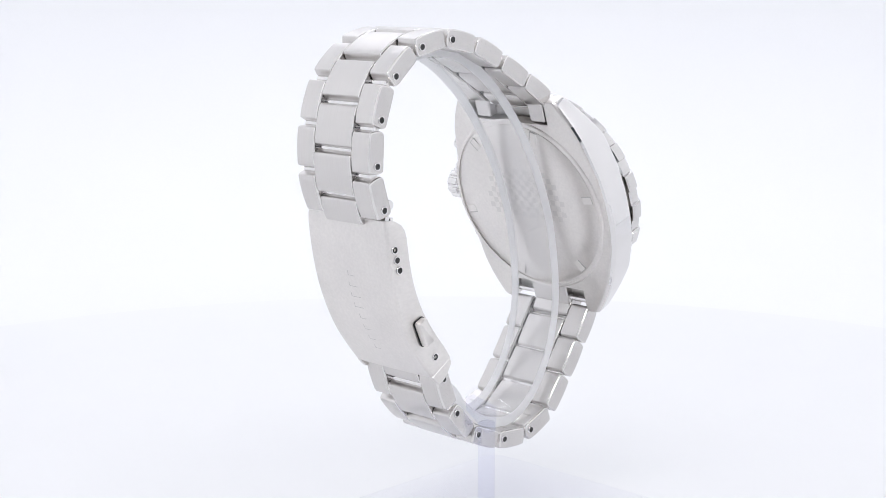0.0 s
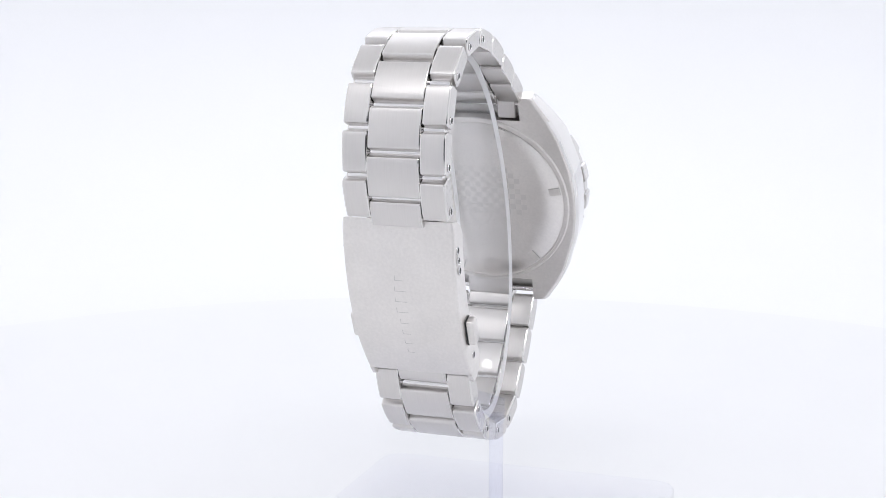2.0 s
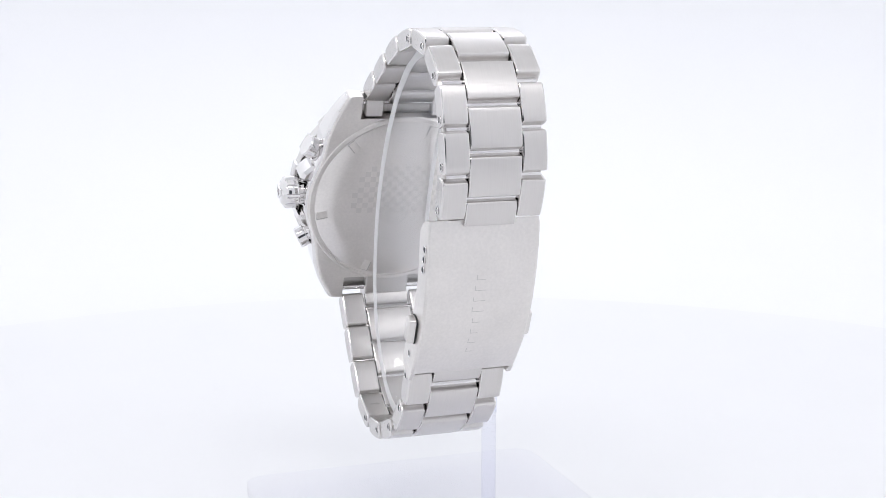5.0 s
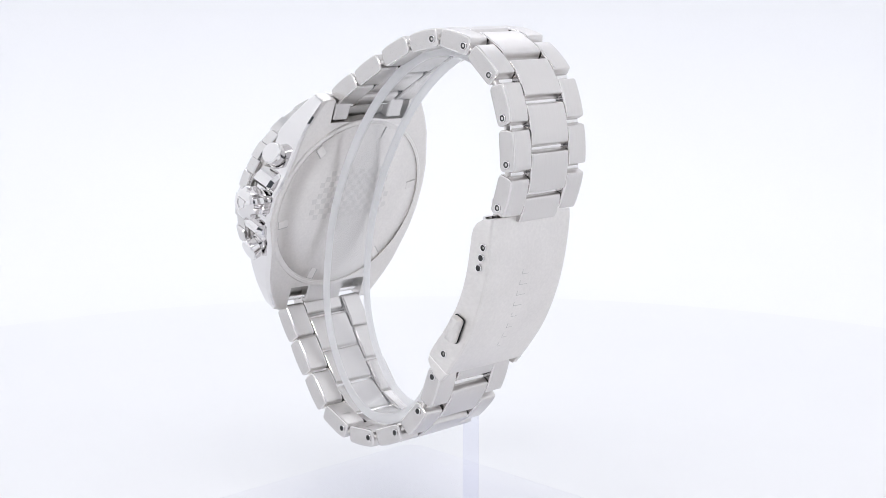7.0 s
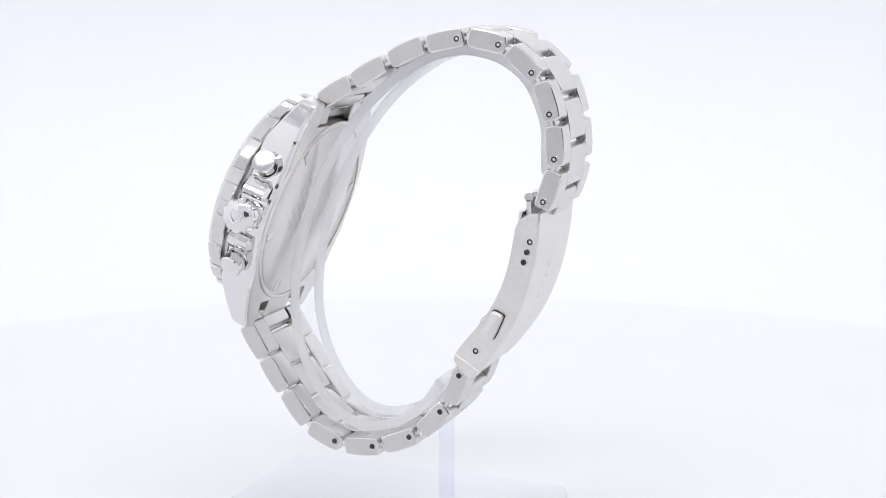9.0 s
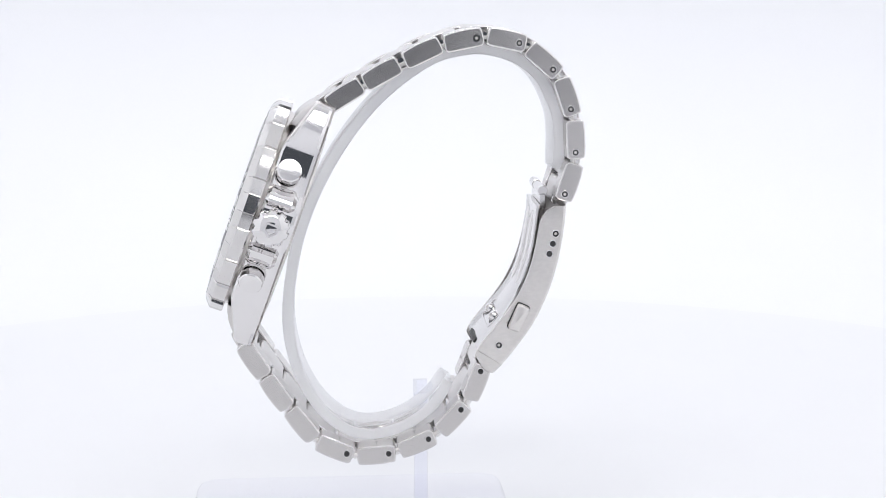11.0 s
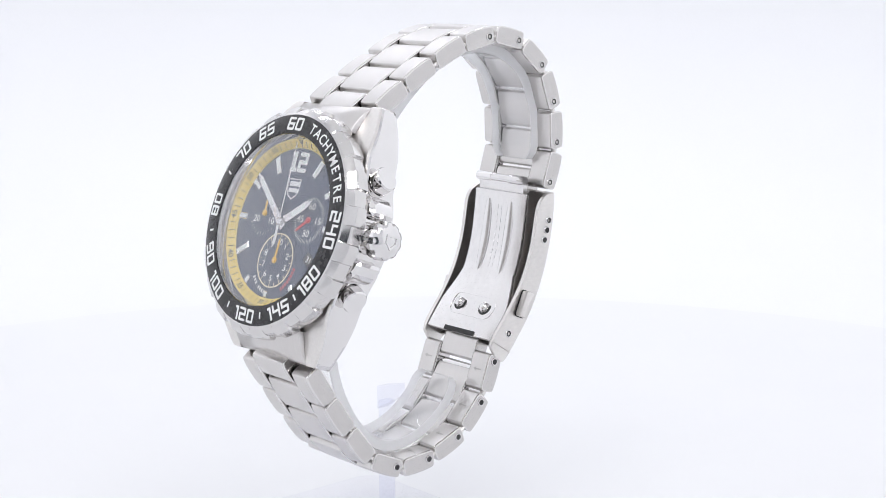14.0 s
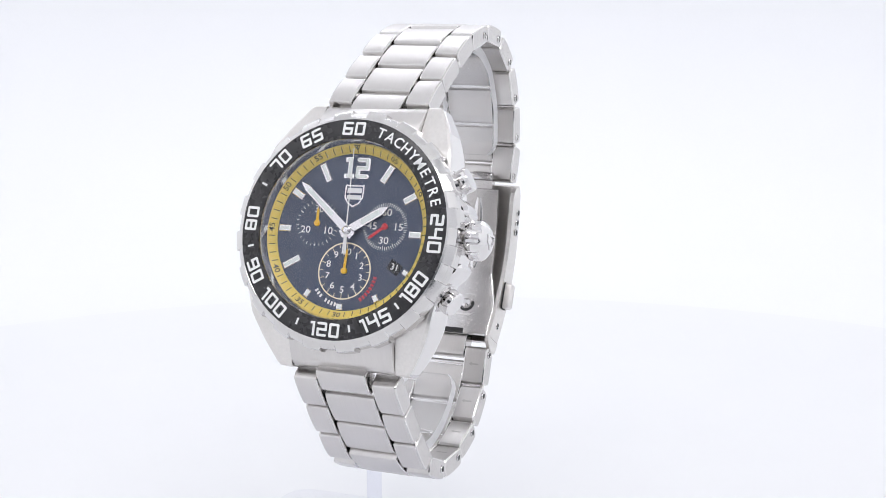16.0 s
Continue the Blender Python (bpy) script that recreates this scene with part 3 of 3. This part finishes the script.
def case():
    half = [(24.3, 13.6), (20.0, 16.5), (16.0, 18.6), (8.0, 21.1), (3.0, 21.75), (0.0, 21.8)]
    scooped = [(24.3, 13.6), (20.0, 16.0), (16.0, 17.4), (11.5, 18.1), (8.0, 18.9), (3.0, 20.7), (0.0, 20.8)]

    def wide(y, half):
        y = abs(y)
        for (y1, w1), (y0, w0) in zip(half, half[1:]):
            if y0 <= y <= y1:
                return w0 + (w1 - w0) * (y - y0) / (y1 - y0)
        return half[0][1]

    def z_front(y):
        return -4.75 if abs(y) < 15 else -4.75 - 0.375 * (abs(y) - 15)

    def edge(w, y):
        """The flank's outline from the back to the front, at one place along the case."""
        f = z_front(y)
        return [(w - 1.0, -12.1), (w - 0.55, -11.95), (w - 0.15, -11.6), (w, -11.0), (w - 0.2, f - 0.6), (w - 0.4, f - 0.2), (w - 0.9, f)]

    steps = [-19.4 + 38.8 * k / 30 for k in range(31)]
    rings = []
    for y in steps:
        rings.append([(x, y, z) for x, z in edge(wide(y, scooped), y)] + [(-x, y, z) for x, z in edge(wide(y, half), y)[::-1]])
    body_bm = loft(rings)
    lugs = []
    for sx in (-1, 1):
        for sy in (-1, 1):
            rings = []
            for y, draw in ((19.4, 0), (21.0, 0), (22.6, 0), (23.8, 0), (24.3, 0.15), (24.5, 0.4)):
                e = edge(wide(y, scooped if sx > 0 else half) - draw, y)
                e = [(max(10.5, x), z + (0.25 * draw if z < -11 else -0.5 * draw if z > -9 else 0)) for x, z in e]
                rings.append([(sx * x, sy * y, z) for x, z in [(10.35, -12.1)] + e + [(10.35, z_front(y) - draw * 0.5)]])
            lugs.append(loft(rings))
    body = part("case", in_case(body_bm), SATIN, WATCH, "angular brushed steel case with polished flanks", sharp=14)
    for ob in [body] + [part("lug", in_case(bm), SATIN, body, sharp=14) for bm in lugs]:
        ob.data.materials.append(POLISHED)
        for f in ob.data.polygons:
            if abs(f.normal.x) > 0.62 and abs(f.center.x - O.x * MM) > 0.0112:
                f.material_index = 1
    # shoulder that carries the bezel
    part("case_shoulder", in_case(lathe([(15, -6.0), (20.0, -5.2), (20.3, -4.4), (20.0, -4.0), (15, -4.0)], 96)), SATIN, WATCH)
    # end pieces between the lugs
    for t in (-1, 1):
        prof = [(18.6, -4.9), (20.0, -5.3), (21.6, -6.1), (23.0, -7.1), (24.0, -8.1), (24.4, -8.8), (24.2, -9.4), (23.0, -9.6), (18.6, -9.2)]
        w = 10.25
        small = inset(prof, 0.15)
        bm = loft([[(x, t * y, z) for y, z in r] for r, x in ((small, -w), (prof, -w + 0.15), (prof, w - 0.15), (small, w))])
        part("end_link", in_case(bm), BRUSHED, WATCH, "solid brushed end piece between the lugs", sharp=60)
        y0, y1 = min(t * 19.6, t * 24.2), max(t * 19.6, t * 24.2)
        for x0, x1 in (((-9.3, -5.4), (5.4, 9.3)) if t > 0 else ((-4.9, 4.9),)):
            part("end_tab", in_case(box(x0, x1, y0, y1, -11.6, -9.4, 0.25, 0.5)), BRUSHED, WATCH)
        # added plate of darker steel: shade in the recess put into its colour
        part("end_recess_shade", in_case(box(-9.9, 9.9, min(t * 20.0, t * 23.6), max(t * 20.0, t * 23.6), -9.75, -9.3, 0.1)), ETCH_AND_SHADE, WATCH)
        part("spring_bar", in_case(moved(lathe([(0, -10.4), (0.6, -10.4), (0.6, 10.4), (0, 10.4)], 12), Matrix.Translation((0, t * 22.8, -10.6)) @ pose(0, 0, 0, 0, 90, 0))),
             POLISHED, WATCH)
    # crown guards
    for t in (-1, 1):
        out = [(17.0, t * 3.9), (21.4, t * 4.2), (21.8, t * 4.9), (21.2, t * 6.2), (19.6, t * 7.6), (17.0, t * 8.4)]
        part("crown_guard", in_case(slab(out, -10.8, -5.0, 0.7)), POLISHED, WATCH, "polished shoulder beside the crown")


case()


def caseback():
    back = part("caseback", in_case(lathe([(0, -12.5), (13.5, -12.5), (18.5, -12.3), (18.65, -12.2), (18.7, -11.9), (19.1, -11.9), (19.15, -12.4), (19.7, -12.4), (19.95, -12.2), (19.95, -11.0), (0, -11.0)], 96)),
                SATIN, WATCH, "screwed steel caseback with six key slots and an etched check")
    for k in range(6):
        a = radians(60 * k + 49.5)
        m = pose(0, 0, 0, 0, 0, math.degrees(a))
        bm = joined(moved(box(16.0, 18.4, -0.85, 0.85, -12.44, -12.24, 0.03), m))
        part("key_slot", in_case(bm), SATIN, back)
        # darker strips paint the L-shaped shadow inside each key slot
        part("slot_shade", in_case(joined(moved(box(16.0, 18.4, -0.95, -0.72, -12.47, -12.29, 0.02), m), moved(box(18.2, 18.5, -0.95, 0.85, -12.40, -12.2, 0.02), m))), ETCH_AND_SHADE, back)
    # etched check: alternate squares
    bms = []
    for i in range(-8, 9):
        for j in range(-3, 6):
            if (i + j) % 2 == 0 and math.hypot(i * 1.25, j * 1.25 + 1) < 10.5:
                x, y = i * 1.25, j * 1.25 + 1.5
                bms.append(box(x - 0.6, x + 0.6, y - 0.6, y + 0.6, -12.515, -12.48, 0.005))
    part("etched_check", in_case(joined(*bms)), ETCH_SOFT, back, "etched chequered band")
    shield = [(-2.6, -0.6), (2.6, -0.6), (2.6, -3.4), (1.6, -5.2), (0, -6.2), (-1.6, -5.2), (-2.6, -3.4)]
    inner = inset(shield, 0.3)
    part("etched_shield", in_case(loft([[(x, y, z) for x, y in r] for r, z in ((shield, -12.48), (shield, -12.53), (inner, -12.53), (inner, -12.48))], caps=False)), ETCH_SOFT, back)
    part("etched_shield_bar", in_case(box(-2.3, 2.3, -2.9, -2.6, -12.53, -12.48, 0.01)), ETCH_SOFT, back)


caseback()


def bezel():
    # fluted steel rim: broad teeth with shallow cuts between
    teeth = 20
    marks = []
    for k in range(teeth):
        for f, c in ((0.00, 0.0), (0.17, 0.0), (0.34, 0.0), (0.50, 0.0), (0.53, 1.0), (0.68, 1.0), (0.83, 1.0), (0.97, 1.0)):
            marks.append((2 * math.pi * (k + f + 0.28) / teeth, c))

    def rim(r, z, cut, dip=0.0):
        return [((r - c * cut) * math.sin(a), (r - c * cut) * math.cos(a), z - c * dip) for a, c in marks]
    rings = [rim(20.0, -4.3, 0), rim(21.75, -4.3, 0.4), rim(22.0, -4.05, 0.5), rim(22.0, -1.9, 0.5), rim(21.85, -1.6, 0.48), rim(21.0, -0.85, 0.25),
             rim(20.4, -0.5, 0), rim(20.1, -0.32, 0), rim(19.9, -0.45, 0)]
    part_b = part("bezel", in_case(loft(rings, caps=False)), RIM, WATCH, "fluted polished steel bezel rim", sharp=12)
    part("bezel_insert", in_case(lathe([(20.0, -0.7), (20.0, -0.35), (19.86, -0.29), (16.6, 0.07), (16.4, 0.01), (16.4, -0.75)], 128)), BLACK, part_b,
         "black tachymeter ring with silver numerals")

    def on_ring(bm, ang, r, z=0.235):
        tilt = math.degrees(math.atan2(0.36, 3.35))
        m = pose(0, 0, 0, 0, 0, -ang) @ Matrix.Translation((0, r - 0.43, z - 0.35)) @ Matrix.Scale(0.976, 4) @ pose(0, 0, 0, -tilt, 0, 0)
        return in_case(moved(bm, m))

    for body, ang, flip in (("60", 0, 0), ("65", -27, 0), ("70", -50, 0), ("80", -87, 0), ("90", -118, 1), ("100", -141, 1), ("120", -178, 1),
                            ("145", 150.5, 1), ("180", 122, 1), ("240", 90, 0)):
        bm = block_digits(body, 2.6, 2.05, 0.47, 0.42, 0.04)
        turn = 180 if flip else 0
        part("numeral", on_ring(moved(bm, pose(0, 0, 0, 0, 0, turn)), ang, 18.65), SILVER_INK, part_b)
    for ang in (-66, -103, -160, 167, 136):
        part("tick", on_ring(box(-0.2, 0.2, -0.65, 0.65, -0.03, 0.04, 0.01), ang, 18.6), SILVER_INK, part_b)
    word = "TACHYMETRE"
    angs = [17.5 + 55.0 * k / 9 for k in range(10)]
    for ch, ang in zip(word, angs):
        part("letter", on_ring(lettering(ch, 2.75, 0.04, 0.95, 0.035), ang, 18.65), SILVER_INK, part_b)


bezel()


def dial():
    zd = -3.3
    face = part("dial", in_case(lathe([(0, zd), (14.7, zd), (14.7, zd - 0.6), (0, zd - 0.6)], 96)), NAVY, WATCH, "dark navy dial with three counters")
    flange = part("flange", in_case(lathe([(14.35, zd + 0.02), (14.45, zd + 0.25), (15.9, -2.05), (16.75, -2.0), (16.75, -4.0), (14.35, -4.0)], 128)), YELLOW, WATCH,
                  "yellow sloping minute ring")
    part("rehaut", in_case(lathe([(15.85, -2.04), (16.3, -0.5), (16.45, -0.2), (16.6, -0.9)], 128)), POLISHED, WATCH, "polished inner rim")

    def flat(bm, x=0, y=0, up=0.0, turn=0.0):
        return in_case(moved(bm, Matrix.Translation((x + 0.15, y + 0.05, zd + up)) @ pose(0, 0, 0, 0, 0, -turn)))

    # minute strokes and numbers on the yellow ring
    slope = math.degrees(math.atan2(1.0, 1.45))
    def on_flange(bm, ang, r):
        z = zd + 0.25 + (r - 14.45) / 1.45 * 1.0 + 0.02
        return in_case(moved(bm, pose(0, 0, 0, 0, 0, -ang) @ Matrix.Translation((0, r, z)) @ pose(0, 0, 0, slope, 0, 0)))
    for k in range(60):
        if k % 5 == 0 and k not in (0, 15, 20, 25):
            if k:
                part("minute_numeral", on_flange(moved(lettering(f"{k:02d}" if k > 5 else "05", 1.45, 0.01, 1.15, 0.02), pose(0, 0, 0, 0, 0, 180 if 25 < k < 45 else 0)), k * 6, 15.2), BLACK_INK, flange)
            continue
        long_ = 0.7 if k % 5 else 0.9
        part("minute_stroke", on_flange(box(-0.07, 0.07, -long_, long_ * 0.6, -0.01, 0.03, 0.005), k * 6, 15.2), BLACK_INK, flange)
    tri = [(-0.7, 0.55), (0.7, 0.55), (0, -0.6)]
    ti = inset(tri, 0.17)
    part("marker_triangle", on_flange(loft([[(x, y, z) for x, y in r] for r, z in ((tri, 0), (tri, 0.04), (ti, 0.04), (ti, 0))], caps=False), 0, 15.3), BLACK_INK, flange)

    # hour batons
    for hour, r0, r1, w in ((1, 10.2, 13.8, 0.66), (2, 11.2, 13.9, 0.66), (3, 11.4, 13.9, 0.64), (4, 12.9, 14.1, 0.5), (5, 12.6, 14.0, 0.55), (6, 12.8, 14.0, 0.6),
                            (7, 12.4, 13.9, 0.55), (8, 10.2, 13.8, 0.66), (9, 11.4, 13.9, 0.62), (10, 11.2, 13.8, 0.64), (11, 10.0, 13.7, 0.66)):
        m = pose(0, 0, 0, 0, 0, -30 * hour)
        bm = moved(box(-w, w, r0 + 0.3, r1 + 0.3, 0, 0.38, 0.12), m)
        baton = part("hour_marker", flat(bm), POLISHED, face, "applied polished baton")
        part("lume", flat(moved(box(-w * 0.5, w * 0.5, r0 + 0.6, r1 + 0.05, 0.38, 0.41, 0.01), m)), LUME, baton)
    # the twelve
    part("hour_numeral", flat(block_digits("I2", 3.9, 2.7, 0.86, 0.25, 0.15), 0.1, 11.6, 0.15), POLISHED, face, "applied numeral twelve")
    part("numeral_lume", flat(block_digits("I2", 3.58, 2.38, 0.54, 0.57, 0.03), 0.1, 11.6, 0.31), LUME, face)
    # maker's shield as a plain shape
    sh = [(-1.9, 1.9), (1.9, 1.9), (1.9, -0.4), (1.2, -1.5), (0, -2.2), (-1.2, -1.5), (-1.9, -0.4)]
    for a, b in ((0, 0.28),):
        r0, r1 = inset(sh, a), inset(sh, b)
        part("shield_outline", flat(loft([[(x, y, z) for x, y in r] for r, z in ((r0, 0.0), (r0, 0.14), (r1, 0.14), (r1, 0.0))], caps=False), 0.0, 6.6), POLISHED, face)
    part("shield_bar", flat(box(-1.45, 1.45, 0.45, 1.35, 0, 0.08, 0.02), 0, 6.6), SILVER_INK, face)
    part("shield_bar", flat(box(-1.4, 1.4, -0.75, 0.05, 0, 0.08, 0.02), 0, 6.6), SILVER_INK, face)

    # counters
    def strokes(x, y, r, count, inner, outer, wide, big):
        bms = []
        for k in range(count):
            L = inner if k % big else inner - 0.25
            bms.append(moved(box(-wide, wide, L, outer, 0, 0.02, 0.004), pose(0, 0, 0, 0, 0, -360 * k / count)))
        return flat(joined(*bms), x, y, 0.035)
    for x, y, r in ((-6.6, 1.2, 4.35), (6.9, 1.2, 4.35), (0.0, -7.2, 5.2)):
        part("counter", flat(lathe([(0, 0.03), (r, 0.03), (r, 0.0), (0, 0.0)], 64), x, y), NAVY, face, sharp=10)
    part("counter_scale", strokes(-6.6, 1.2, 4.2, 30, 3.75, 4.3, 0.055, 5), WHITE_INK, face)
    part("counter_scale", strokes(6.9, 1.2, 4.2, 60, 3.7, 4.3, 0.055, 5), WHITE_INK, face)
    part("counter_scale", strokes(0, -7.2, 4.8, 20, 4.3, 4.95, 0.07, 2), CREAM_INK, face)
    part("counter_circle", flat(lathe([(4.95, 0.03), (4.95, 0.07), (5.2, 0.07), (5.2, 0.03)], 72), 0, -7.2), CREAM_INK, face)
    def small(body, x, y, size=1.85):
        part("counter_numeral", flat(lettering(body, size, 0.012, 1.1, 0.012), x, y, 0.05), WHITE_INK, face)
    for body, ang in (("30", 0), ("10", 120), ("20", 240)):
        small(body, -6.6 + 2.6 * math.sin(radians(ang)), 1.2 + 2.6 * math.cos(radians(ang)))
    for body, ang in (("60", 0), ("15", 90), ("30", 180), ("45", 270)):
        small(body, 6.9 + 2.55 * math.sin(radians(ang)), 1.2 + 2.55 * math.cos(radians(ang)))
    for k in range(10):
        small(str(k) if k else "10", 3.45 * math.sin(radians(36 * k)), -7.2 + 3.45 * math.cos(radians(36 * k)), 1.7)
    # maker's and model's lettering along the lower counter, as plain bars
    for a0, count, mat in ((233, 8, WHITE_INK), (142, 8, RED_INK)):
        bms = []
        for k in range(count):
            ang = a0 - 6.2 * k if mat is RED_INK else a0 - 6.2 * k
            if k == (3 if mat is WHITE_INK else 7) and mat is WHITE_INK:
                continue
            bms.append(moved(box(-0.2, 0.2, 5.85, 6.55, 0, 0.02, 0.004), pose(0, 0, 0, 0, 0, -ang)))
        part("dial_lettering_bars", flat(joined(*bms), 0, -7.2, 0.01), mat, face)
    # date
    part("date_window", flat(box(-1.35, 1.35, -1.05, 1.05, 0, 0.05, 0.02), 9.7, -6.0, 0.0, 30), BLACK, face)
    part("date_numeral", flat(lettering("31", 1.7, 0.012, 1.0, 0.012), 9.7, -6.0, 0.065, 12), WHITE_INK, face)

    # hands
    def hand(name, outline, ang, up, thick, mat, x=0, y=0, label=""):
        return part(name, flat(slab(outline, 0, thick, min(0.06, thick * 0.3)), x, y, up, ang), mat, WATCH, label)
    blade_m = [(-0.75, -1.6), (0.75, -1.6), (0.75, 1.4), (0.62, 11.6), (0.0, 13.4), (-0.62, 11.6), (-0.75, 1.4)]
    mh = hand("minute_hand", blade_m, -50.5, 1.15, 0.16, POLISHED, label="polished minute hand with pale inlay")
    part("lume", flat(box(-0.42, 0.42, 4.2, 11.2, 0, 0.02, 0.004), 0, 0, 1.315, -50.5), LUME, mh)
    blade_h = [(-0.8, -1.5), (0.8, -1.5), (0.8, 1.4), (0.75, 7.2), (0.0, 8.9), (-0.75, 7.2), (-0.8, 1.4)]
    hh = hand("hour_hand", blade_h, 58.0, 0.85, 0.16, POLISHED, label="polished hour hand with pale inlay")
    part("lume", flat(box(-0.48, 0.48, 3.0, 6.9, 0, 0.02, 0.004), 0, 0, 1.015, 58.0), LUME, hh)
    sec = [(-0.42, -4.3), (0.42, -4.3), (0.3, -1.2), (0.13, 0), (0.09, 15.0), (-0.09, 15.0), (-0.13, 0), (-0.3, -1.2)]
    sh_ = hand("seconds_hand", sec, -2.0, 1.45, 0.1, WHITE_INK, label="thin white chronograph hand at rest")
    part("hub", flat(lathe([(0, 0.95), (0.45, 0.95), (0.75, 0.75), (0.8, 0.0), (0, 0)], 24), 0, 0, 0.85), POLISHED, sh_)
    for x, y, ang, L, mat, label in ((-6.6, 1.2, -2, 2.9, YELLOW_INK, "small yellow counter hand"), (6.9, 1.2, 232, 3.9, RED_INK, "small red seconds hand"),
                                     (0.0, -7.2, 2, 4.1, YELLOW_INK, "small yellow counter hand")):
        ob = hand("counter_hand", [(-0.28, -0.2), (0.28, -0.2), (0.26, L - 0.6), (0, L), (-0.26, L - 0.6)], ang, 0.22, 0.1, mat, x, y, label)
        part("cap", flat(lathe([(0, 0.4), (0.4, 0.38), (0.58, 0.25), (0.6, 0.0), (0, 0)], 20), x, y, 0.15), mat, ob)


dial()
glass = part("crystal", in_case(lathe([(0, 0.25), (15.3, 0.13), (16.2, 0.0), (16.35, -0.15), (16.35, -0.85), (15.6, -0.95), (0, -0.95)], 96)), SAPPHIRE, WATCH, "clear flat crystal")
glass.visible_shadow = False


def crown():
    # turned about x, towards three o'clock
    turn = Matrix.Translation((-1.0, 0.4, -7.8)) @ Matrix(((0, 0, 1, 0), (1, 0, 0, 0), (0, 1, 0, 0), (0, 0, 0, 1)))
    steps = 72
    rings = []
    for r, x, cut in ((2.2, 20.6, 0), (3.1, 22.7, 0), (3.45, 22.9, 0.3), (3.55, 23.2, 0.5), (3.55, 25.0, 0.5), (3.3, 25.5, 0.25), (2.9, 25.8, 0.0), (2.4, 26.2, 0), (1.2, 26.55, 0), (0.3, 26.6, 0)):
        ring = []
        for i in range(steps):
            f = (i * 10 / steps) % 1
            c = cut if f > 0.62 else 0
            a = 2 * math.pi * i / steps
            ring.append(((r - c) * math.cos(a), (r - c) * math.sin(a), x))
        rings.append(ring)
    ob = part("crown", in_case(moved(loft(rings), turn)), POLISHED, WATCH, "fluted polished winding crown")
    sh = [(-1.3, 1.2), (1.3, 1.2), (1.3, -0.3), (0, -1.5), (-1.3, -0.3)]
    si = inset(sh, 0.35)
    part("crown_emblem", in_case(moved(loft([[(y, x, z) for x, y in r] for r, z in ((sh, 26.2), (sh, 26.75), (si, 26.75), (si, 26.2))], caps=False), turn)), POLISHED, ob)
    # collar coloured near-black as the shade behind the crown
    part("crown_collar", in_case(moved(lathe([(0, 20.0), (2.6, 20.0), (2.6, 22.8), (0, 22.8)], 32), turn)), GAP_SHADE, ob)
    for t, lean in ((1, 29.4), (-1, -29.0)):
        m = Matrix.Translation((0, 0, -7.6)) @ pose(0, 0, 0, 0, 0, lean) @ Matrix(((0, 0, 1, 0), (1, 0, 0, 0), (0, 1, 0, 0), (0, 0, 0, 1)))
        p = part("pusher", in_case(moved(lathe([(0, 17.0), (1.75, 17.0), (1.75, 21.3), (2.2, 21.35), (2.32, 21.5), (2.32, 23.2), (2.12, 23.5), (0, 23.55)], 36), m)),
                 POLISHED, WATCH, "round polished chronograph pusher")
        part("pusher_collar", in_case(moved(lathe([(1.7, 17.0), (2.5, 17.0), (2.5, 20.7), (2.4, 20.9), (1.7, 20.9)], 36), m)), POLISHED, p)


crown()


# ---------------------------------------------------------------- what moves
def motions():
    """Turntable, stand and watch turn together at a constant rate."""
    table_rows, watch_rows = [], []
    for k in range(33):
        t = k * 0.5
        turn = 12.567 * t - 44.27
        table_rows.append((t, pose(0, 0, 0, 0, 0, turn)))
        watch_rows.append((t, pose(0, 0, LIFT * MM, 0, 0, turn - 0.28)))
    walk(TURNTABLE, table_rows)
    walk(STAND, table_rows)
    walk(WATCH, watch_rows)


motions()
